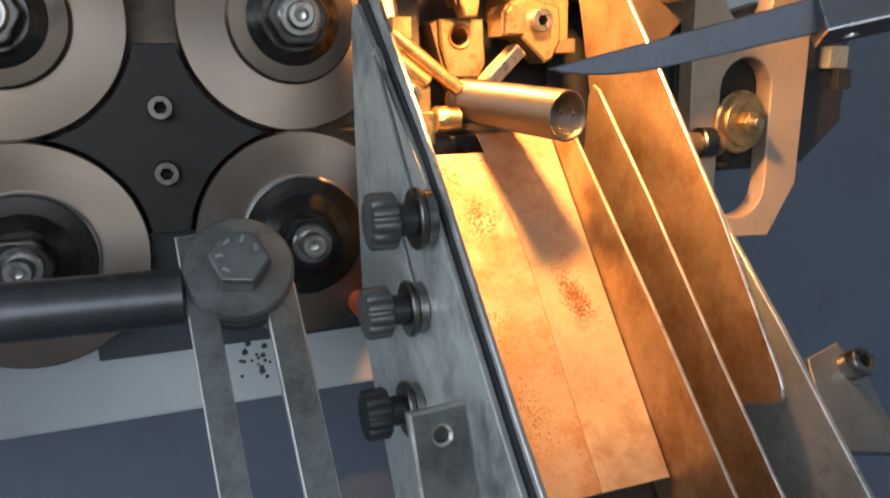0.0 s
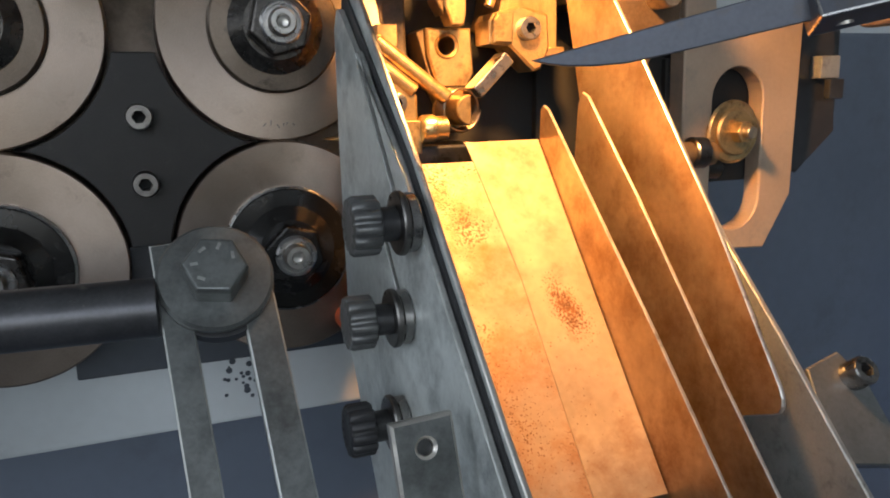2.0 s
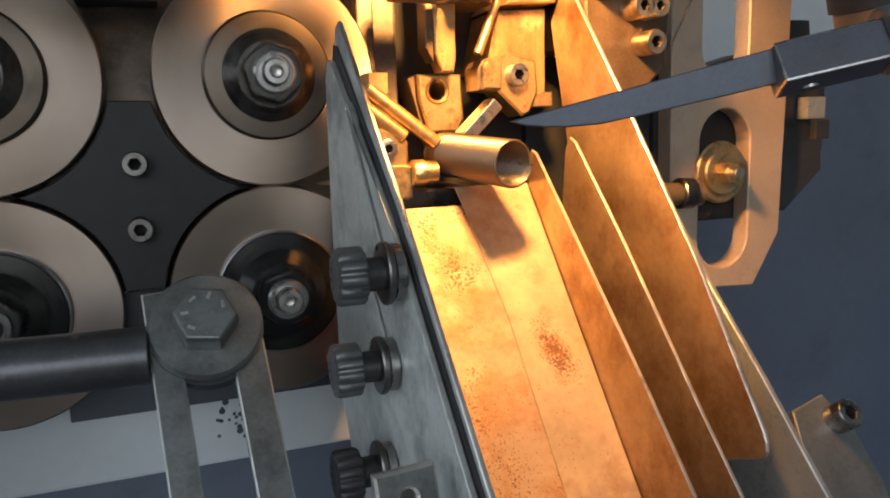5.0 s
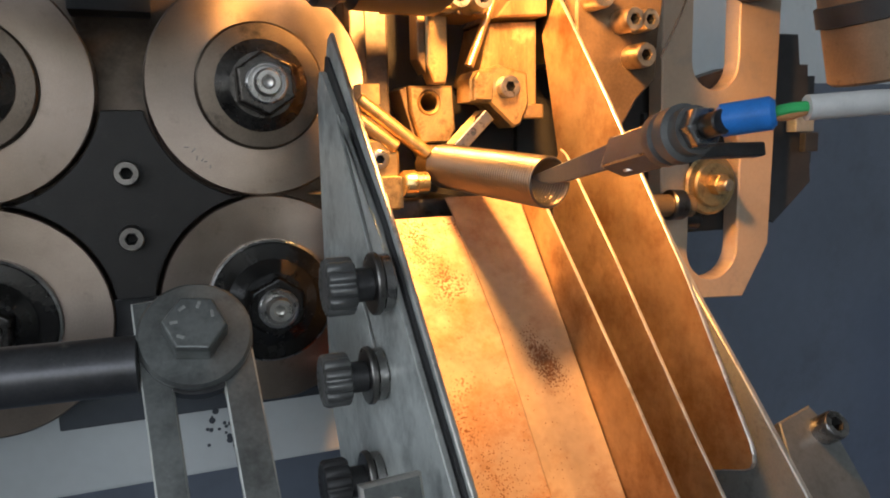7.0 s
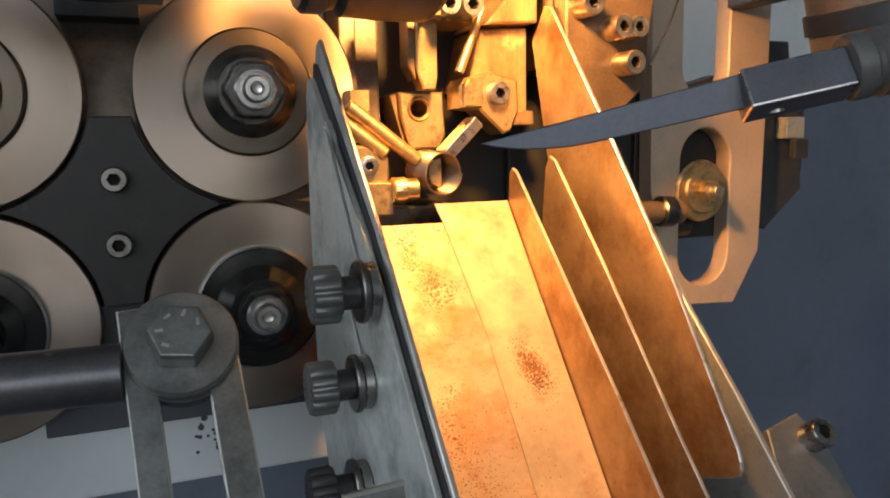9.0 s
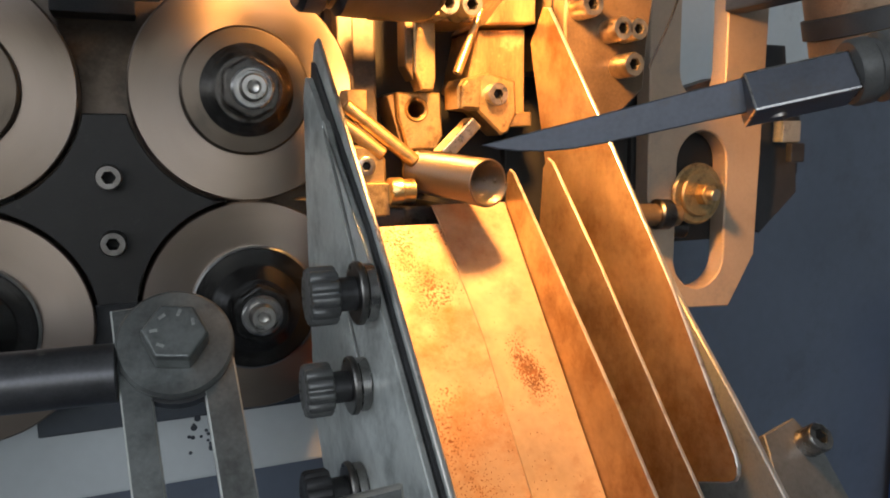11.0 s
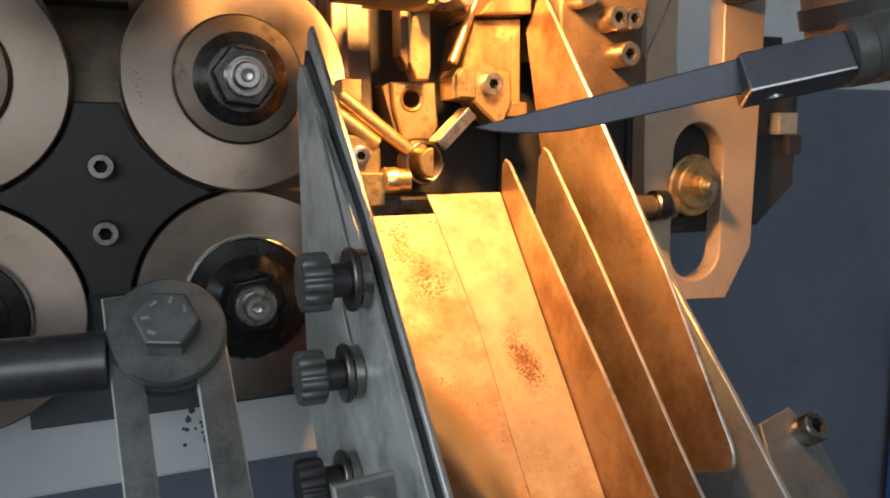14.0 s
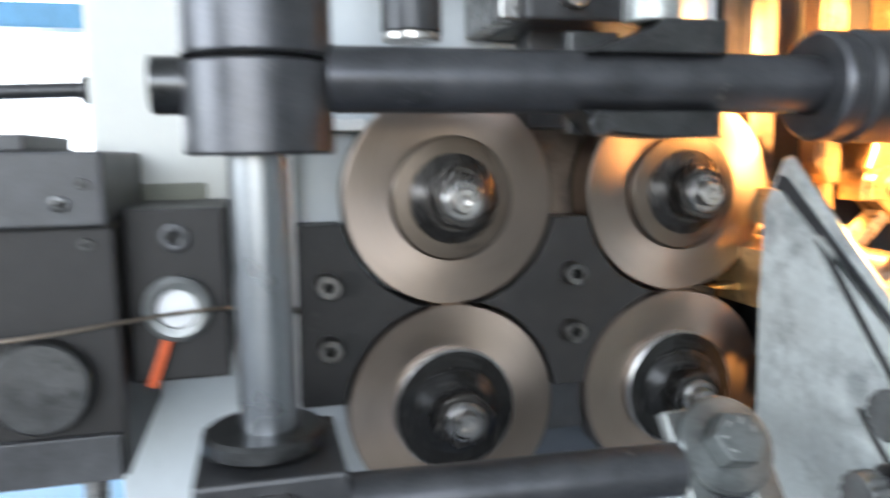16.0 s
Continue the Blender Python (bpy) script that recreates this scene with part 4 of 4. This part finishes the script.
def slotted_bracket():
    b = thing("slotted_bracket", (0.33, 0.41, 1.11), "tall steel bracket plate with two long slots", "bracket")
    out = [(0.2900, 1.40), (0.2925, 1.180), (0.3060, 1.1110), (0.3580, 1.1080), (0.3775, 1.1410), (0.3830, 1.40)]
    part("plate", turn(slab(out, [oblong(0.3325, 1.1220, 1.2195, 0.0190), oblong(0.3308, 1.2380, 1.36, 0.0172)], 0.013, 0.0008), pose(0, 0.4000, 0)), BRACKET, b)
    c = Vector((0.3270, 0.3990, 1.1815))
    smooth(part("washer", rod(c, c + Vector((0, -0.0030, 0)), 0.0188, 48, 0.0012), TOOL, b, "wide washer"))
    smooth(part("inner_washer", rod(c + Vector((0, -0.003, 0)), c + Vector((0, -0.0055, 0)), 0.0140, 40, 0.0010), TOOL, b))
    part("nut", turn(hexagon(0.0068, 0.0065), Matrix.Translation(c + Vector((0.001, -0.0055, 0)))), TOOL, b, "hexagonal nut")
    smooth(part("stud", rod(c + Vector((0.001, 0.02, 0)), c + Vector((0.001, -0.0170, 0)), 0.0036, 24), SCREWLIT, b))
    smooth(part("cross_bolt", rod((0.2740, 0.3890, 1.1715), (0.3060, 0.3890, 1.1700), 0.0066, 32, 0.001), OILY, b))
    smooth(part("cross_bolt_head", rod((0.2890, 0.3890, 1.1712), (0.2990, 0.3890, 1.1708), 0.0090, 32, 0.001), NUTMID, b))
    smooth(part("lower_bolt", rod((0.312, 0.4130, 1.1600), (0.330, 0.4130, 1.1590), 0.0070, 32, 0.001), DARKSTEEL, b))
    # black box added for the darkness seen through the lower slot
    part("dark_backing", box(0.2900, 0.3560, 0.4140, 0.4300, 1.1500, 1.2250, 0.001), SHADEBLACK, b)
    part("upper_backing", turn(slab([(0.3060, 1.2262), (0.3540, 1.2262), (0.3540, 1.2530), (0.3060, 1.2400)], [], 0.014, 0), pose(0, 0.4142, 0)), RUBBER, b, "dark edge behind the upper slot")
    g = thing("dark_guard", (0.41, 0.43, 1.15), "dark bent steel guard beside the bracket", "guard")
    out = [(0.384, 1.2750), (0.4105, 1.2750), (0.4130, 1.2560), (0.4200, 1.2560), (0.4270, 1.1780), (0.3960, 1.1520), (0.384, 1.1560)]
    part("sheet", turn(slab(out, [], 0.012, 0.0008), pose(0, 0.4140, 0)), RUBBER, g)
    part("lug", box(0.4020, 0.4180, 0.405, 0.4139, 1.2120, 1.2260, 0.001), BARSTEEL, g, "bright steel lug")
    part("lug_screw", box(0.4050, 0.4170, 0.400, 0.4049, 1.1990, 1.2115, 0.001), BLACKOX, g)
    part("arm", box(0.384, 0.44, 0.4262, 0.4690, 1.19, 1.25, 0.001), BLACKOX, g)


slotted_bracket()


def right_mount():
    m = thing("chute_mount", (0.2513, 0.25, 1.00), "grey steel chute mounting plate with a socket screw", "mounting plate")
    lie = Matrix(((1, 0, 0, 0.2485), (0, 0.781, 0.624, 0.2400), (0, -0.624, 0.781, 1.0948), (0, 0, 0, 1)))
    part("plate", turn(slab([(-0.0183, 0.0065), (-0.0002, 0.0107), (0.0066, -0.0024), (0.008, -0.0248), (0.0063, -0.0358), (-0.0264, -0.0292)], [], 0.006, 0.0006), lie), GREYSTEEL, m)
    smooth(part("cap_screw", turn(cap_screw((0, 0, 0), (0, -1, 0), 0.0057, 0.0085), lie), NUTSTEEL, m, "dark socket head screw"))
    part("rib", box(0.2440, 0.2480, 0.262, 0.36, 0.99, 1.04, 0.0008), GREYSTEEL, m)


right_mount()


def solenoid():
    s = thing("solenoid_can", (0.345, 0.30, 1.235), "bronze can with a black band and worn printing", "solenoid")
    m = pose(0.3570, 0.3050, 1.2395, 0, -14, 0)

    def stand(bm):
        return turn(bm, m @ pose(0, 0, 0, 90, 0, 0))
    smooth(part("can", stand(lathe([(0, 0), (0.0270, 0), (0.0285, 0.0015), (0.0285, 0.0700), (0.0, 0.0700)], 72)), CAN, s))
    smooth(part("band", stand(lathe([(0.0286, 0.0290), (0.0305, 0.0295), (0.0305, 0.0390), (0.0286, 0.0395)], 72)), RUBBER, s, "black clamp band"))
    for k, (ang, h0, h1, wid) in enumerate(((-112, 0.0205, 0.0255, 0.0014), (-106, 0.0205, 0.0255, 0.0014), (-99, 0.0220, 0.0235, 0.0036), (-90, 0.0205, 0.0255, 0.0014), (-84, 0.0205, 0.0255, 0.0030), (-110, 0.0120, 0.0165, 0.0016), (-101, 0.0130, 0.0150, 0.0046), (-92, 0.0120, 0.0165, 0.0016))):
        a = radians(ang)
        bm = box(-wid / 2, wid / 2, -0.0003, 0.0003, h0, h1, 0)
        part("print_bar", turn(bm, m @ Matrix.Translation((0.0286 * math.cos(a), 0.0286 * math.sin(a), 0)) @ pose(0, 0, 0, 0, 0, ang + 90)), PRINT, s)
    part("bracket", box(0.344, 0.360, 0.334, 0.399, 1.290, 1.305, 0.001), BLACKOX, s)


solenoid()


# ---- the probe arm, in its own space: the tip at the origin, x towards its root ----
def probe_arm():
    a = thing("contact_probe", (0, 0, 0), "swinging contact probe with a pointed blade and wired terminal", "probe")
    L, w = 0.0785, 0.0098
    edge = [(0.0, -0.0026), (0.004, -0.0046), (0.010, -0.0066), (0.017, -0.0082), (0.026, -0.0095), (0.036, -w), (L, -w), (L, 0.0004)]
    part("blade", turn(slab(edge, [], 0.0022, 0.0004), pose(0, -0.0011, 0)), BLADE, a, "dark pointed blade")
    # the holder's bevels get a paler steel as the highlight along its edges
    h = part("holder", turn(box(L - 0.001, L + 0.0295, -0.0058, 0.0058, -0.0062, 0.0062, 0.0007, True), pose(0, 0, -0.0062, -24, 0, 0)), BLADE, a, "square steel holder", NUTSTEEL)
    smooth(part("set_screw", cap_screw((L + 0.008, 0.0, -0.0118), (0, 0, -1), 0.0026, 0.0010), SCREW, h))
    x = L + 0.0295
    prof = [(0, 0), (0.0090, 0), (0.0097, -0.001), (0.0097, -0.005), (0.0086, -0.006), (0.0086, -0.0075), (0.0101, -0.0085), (0.0101, -0.0135), (0.0082, -0.0145), (0.0082, -0.019), (0, -0.019)]
    smooth(part("collar", turn(lathe(prof, 56), along((x, 0, -0.005), (1, 0, 0))), COLLAR, a, "dark ringed insulating collar"))
    part("nut", turn(hexagon(0.0072, 0.0055), along((x + 0.019, 0, -0.005), (1, 0, 0))), NUTSTEEL, a)
    smooth(part("stud", rod((x + 0.0245, 0, -0.005), (x + 0.032, 0, -0.005), 0.0040, 24), DARKSTEEL, a))
    t0 = Vector((x + 0.027, 0.002, -0.004))
    q = t0 + Vector((0.0125, 0.012, 0.0))
    smooth(part("terminal", rod(t0, q, 0.0053, 28, 0.0014), BLUEWIRE, a, "blue insulated terminal"))
    d = (q - t0).normalized()
    smooth(part("green_wire", tube([q, q + d * 0.004 + Vector((0, 0, 0.0004)), q + d * 0.011], 0.0019), GREEN, a))
    smooth(part("brown_wire", tube([q + Vector((0, 0, -0.0016)), q + d * 0.004 + Vector((0, 0, -0.0018)), q + d * 0.009 + Vector((0, 0, -0.0008))], 0.0012), BROWN, a))
    e = q + d * 0.0085
    smooth(part("cable", tube([e, e + Vector((0.004, 0.012, 0.0)), e + Vector((0.006, 0.03, 0.0)), e + Vector((0.004, 0.06, -0.004))], 0.0039, 18), GREYCABLE, a, "grey cable sheath"))
    part("lever", box(x + 0.004, x + 0.010, 0.008, 0.036, -0.0130, -0.0078, 0.001), BLACKOX, a, "black carrying lever")
    for o in a.children_recursive:
        o.data.transform(Matrix.Scale(0.83, 4))
    return a


PROBE = probe_arm()


# ---- springs ----
SEGMENTS, TURNS, WIRE = 10, 5, 0.00156
COIL_R = 0.0107 - WIRE / 2
AXIS = Vector((0.2, -0.98, -0.07)).normalized()
ORIGIN = Vector((0.1420, 0.3720, 1.1990))
SPRING_POSE = Matrix.Translation(ORIGIN) @ AXIS.to_track_quat("-Y", "Z").to_matrix().to_4x4()


def coil_mesh():
    """Five close turns of wire round the y axis, from y = 0 to -5 wires."""
    steps, sides = 32, 10
    verts, faces = [], []
    total = TURNS * steps
    for k in range(total + 1):
        a = 2 * math.pi * k / steps
        c = Vector((COIL_R * math.cos(a), -WIRE * k / steps, COIL_R * math.sin(a)))
        radial = Vector((math.cos(a), 0, math.sin(a)))
        for j in range(sides):
            b = 2 * math.pi * j / sides
            verts.append(c + WIRE * 0.455 * (math.cos(b) * radial + math.sin(b) * Vector((0, 1, 0))))
    for k in range(total):
        for j in range(sides):
            p, q = k * sides + j, k * sides + (j + 1) % sides
            faces.append((p, q, q + sides, p + sides))
    faces.append(tuple(range(sides)))
    faces.append(tuple(range(total * sides, total * sides + sides))[::-1])
    me = bpy.data.meshes.new("coil")
    me.from_pydata(verts, [], faces)
    me.materials.append(SPRINGWIRE)
    me.shade_smooth()
    return me


COIL = coil_mesh()
SPRINGS = []
for k in range(4):
    s = thing("coil_spring", (0, 0, 0), "bright close-wound steel coil spring", "spring", "finished springs")
    s.matrix_basis = SPRING_POSE
    coils = []
    for j in range(SEGMENTS):
        ob = new("coil", COIL)
        ob.parent = s
        coils.append(ob)
    SPRINGS.append((s, coils))


# ---- far background ----
def background():
    b = thing("workbench", (-2.2, 3.0, 0), "light blue painted workbench near a window", "workbench")
    part("top", box(-3.6, -0.75, 2.4, 3.2, 0.86, 0.92, 0.01), BLUEPAINT, b)
    for x in (-3.5, -0.85):
        for y in (2.5, 3.1):
            part("leg", box(x - 0.04, x + 0.04, y - 0.04, y + 0.04, 0, 0.86, 0.005), BLUEPAINT, b)
    c = thing("overhead_crane", (-2.6, 5.0, 0), "light blue painted frame standing by a window", "frame")
    part("beam", box(-4.2, -0.5, 4.9, 5.1, 2.02, 2.16, 0.01), BLUEPAINT, c)
    for x in (-4.1, -0.6):
        part("leg", box(x - 0.05, x + 0.05, 4.95, 5.05, 0, 2.02, 0.01), BLUEPAINT, c)


background()


def outside():
    """The white overcast daylight beyond the north window."""
    m = bpy.data.materials.new("overcast_daylight")
    m.use_nodes = True
    m.node_tree.nodes["Principled BSDF"].inputs["Base Color"].default_value = (0.8, 0.8, 0.8, 1)
    m.node_tree.nodes["Principled BSDF"].inputs["Emission Color"].default_value = (0.95, 0.98, 1.0, 1)
    m.node_tree.nodes["Principled BSDF"].inputs["Emission Strength"].default_value = 0.8
    solid("backdrop", box(-9, 3, 9.0, 9.05, -1, 6, 0), m, "plain white overcast daylight beyond the window", "backdrop", kind="structure")


outside()


def oil_drops():
    """Dried dark oil drops on the front panel below the rollers."""
    rnd = random.Random(4)
    d = thing("oil_drops", (0.05, 0.4298, 1.05), "dried dark oil drops on a grey panel", "oil drops")
    tagged(d, kind="stuff")
    for k in range(20):
        x, z, r = rnd.gauss(0.037, 0.010), rnd.uniform(1.050, 1.0735), rnd.uniform(0.0006, 0.0019)
        part("drop", turn(lathe([(0, 0), (r, 0), (r * 0.7, -0.0002), (0, -0.00025)], 12), pose(x, 0.4299, z)), SHADESLATE_OIL, d)


oil_drops()


def rust_specks(cu, cs, n, su, ss, seed, big):
    """Rust pits scattered over the chute floor round a spot: cu across, cs along the slope from its top."""
    rnd = random.Random(seed)
    d, nrm = Vector((0, -0.624, -0.781)).normalized(), Vector((0, -0.781, 0.624)).normalized()
    top = Vector((0, 0.3075, 1.1158)) + d * ((0.3075 - 0.3622) / 0.624)
    bm = bmesh.new()
    for k in range(n):
        a, b = rnd.gauss(0, 1), rnd.gauss(0, 1)
        u, v = cu + su * a + 0.25 * ss * b, cs + ss * b
        if not (0.086 < u < 0.176 and 0.012 < v < 0.165):
            continue
        r = rnd.uniform(0.00018, big) * (0.5 + 0.5 * math.exp(-(a * a + b * b) / 3))
        c = Vector((u, 0, 0)) + top + d * v + nrm * (0.00056 if u > 0.1452 else 0.00006)
        ring = [bm.verts.new(c + r * rnd.uniform(0.6, 1.2) * (math.cos(j * math.pi / 3) * Vector((1, 0, 0)) + math.sin(j * math.pi / 3) * d * 1.3)) for j in range(6)]
        tip = bm.verts.new(c + nrm * 0.00006)
        for j in range(6):
            bm.faces.new((ring[j], ring[(j + 1) % 6], tip))
    bmesh.ops.recalc_face_normals(bm, faces=bm.faces[:])
    solid("rust_specks", bm, RUST, "dark rust specks scattered on a steel chute floor", "rust", kind="stuff")


for spot in ((0.1618, 0.0880, 900, 0.0034, 0.0068, 1, 0.00055), (0.1250, 0.1330, 420, 0.0080, 0.0130, 2, 0.00036), (0.1180, 0.0270, 900, 0.0060, 0.0110, 3, 0.00034), (0.1480, 0.1150, 110, 0.0150, 0.0220, 4, 0.00034)):
    rust_specks(*spot)


def orange_plug():
    # plain cylinder added for an orange spot whose nature is unknown
    p = thing("orange_plug", (0.0855, 0.36, 1.1011), "small orange cylinder behind the slotted link", "plug")
    smooth(part("plug", rod((0.0855, 0.4290, 1.1011), (0.0855, 0.360, 1.1011), 0.0062, 28, 0.001), ORANGE, p))


orange_plug()


# ---- movements ----
REST_TIP, REST_ROOT = (0.0895, 0.2036, 1.2144), (0.1472, 0.1780, 1.2275)
TOUCH_TIP, TOUCH_ROOT = (0.1538, 0.3043, 1.1979), (0.1508, 0.2401, 1.2096)
CUT, GROW_FROM, RATE, LONG = (1.75, 7.83, 13.845), 0.72, 0.0185, SEGMENTS * TURNS * WIRE


def frame_of(tip, root):
    """The probe's pose with its tip and its root at these places."""
    x = (Vector(root) - Vector(tip)).normalized()
    y = Vector((0, 0, 1)).cross(x).normalized()
    z = x.cross(y)
    return Matrix.Translation(tip) @ Matrix((x, y, z)).transposed().to_4x4()


def motions():
    rest = frame_of(REST_TIP, REST_ROOT)
    touch = frame_of(TOUCH_TIP, TOUCH_ROOT)
    rows = [(0.0, rest)]
    for c in CUT:
        rows += [(c - 1.24, rest), (c - 1.10, touch), (c - 0.22, touch), (c - 0.07, rest)]
    walk(PROBE, rows + [(16.0, rest)])

    home = Matrix.Translation(CUTTER.location)
    rows = [(0.0, home)]
    for c in CUT:
        rows += [(c - 0.12, home), (c - 0.05, Matrix.Translation((0, 0, -0.026)) @ home), (c + 0.02, home)]
    walk(CUTTER, rows + [(16.0, home)])

    # the rollers turn while the wire is fed: from a little after each cut until the spring is long enough
    feeds = [(0.0, CUT[0] - 1.15 - 0.05)] + [(c + 0.3, c + GROW_FROM + LONG / RATE) for c in CUT]
    for k, r in enumerate(ROLLERS):
        base = r.matrix_basis.copy()
        sense = 1 if k % 2 else -1
        rows, angle = [(0.0, base)], 0.0
        for t0, t1 in feeds:
            t1 = min(t1, 16.0)
            if t0 > 0:
                rows.append((t0, base @ pose(0, 0, 0, 0, sense * angle, 0)))
            n = int((t1 - t0) / 0.0667)
            for j in range(1, n + 1):
                angle += 62.0
                rows.append((t0 + (t1 - t0) * j / n, base @ pose(0, 0, 0, 0, sense * angle, 0)))
        if rows[-1][0] < 15.99:
            rows.append((16.0, rows[-1][1]))
        walk(r, rows)

    # each spring grows turn by turn out of the tools, is cut, and slides down the chute
    begin = (CUT[0] - 6.05, *CUT)
    end = (*CUT, 99.0)
    inside = SPRING_POSE @ Matrix.Translation((0, 0.055, 0))
    lie = Vector((0.41, -0.57, -0.71)).to_track_quat("-Y", "Z").to_matrix().to_4x4()
    for (s, coils), t0, t1 in zip(SPRINGS, begin, end):
        rows = []
        if t0 > 0:
            rows += [(0.0, inside), (t0 + 0.03, inside), (t0 + 0.12, SPRING_POSE)]
        else:
            rows += [(0.0, SPRING_POSE)]
        if t1 < 16:
            rows += [(t1, SPRING_POSE),
                     (t1 + 0.05, Matrix.Translation((0.136, 0.352, 1.194)) @ Vector((0.38, -0.78, -0.50)).to_track_quat("-Y", "Z").to_matrix().to_4x4()),
                     (t1 + 0.10, Matrix.Translation((0.118, 0.345, 1.178)) @ lie),
                     (t1 + 0.17, Matrix.Translation((0.099, 0.312, 1.124)) @ lie),
                     (t1 + 0.26, Matrix.Translation((0.105, 0.235, 1.01)) @ lie),
                     (t1 + 0.60, Matrix.Translation((0.12, 0.10, 0.0125)) @ pose(0, 0, 0, 0, 0, 30)),
                     (16.0, Matrix.Translation((0.12, 0.10, 0.0125)) @ pose(0, 0, 0, 0, 0, 30))]
        else:
            rows += [(16.0, SPRING_POSE)]
        walk(s, rows)
        g0 = t0 + GROW_FROM - 0.07
        for j, ob in enumerate(coils):
            # coil j leads the tube by the length made before it; it waits at the tools until its turn
            lead = LONG - j * TURNS * WIRE
            start = g0 + (LONG - lead) / RATE
            stop = g0 + LONG / RATE

            def at(t):
                made = min(max((t - g0) * RATE, 0.0), LONG)
                return pose(0, -max(made - j * TURNS * WIRE, 0.0) + TURNS * WIRE - 0.00004 * j, 0)
            times = sorted({0.0, 16.0, *[t for t in (start, stop) if 0.0 < t < 16.0]})
            walk(ob, [(t, at(t)) for t in times])
            for curve in ob.animation_data.action.layers[0].strips[0].channelbag(ob.animation_data.action_slot).fcurves:
                for key in curve.keyframe_points:
                    key.interpolation = "LINEAR"


motions()
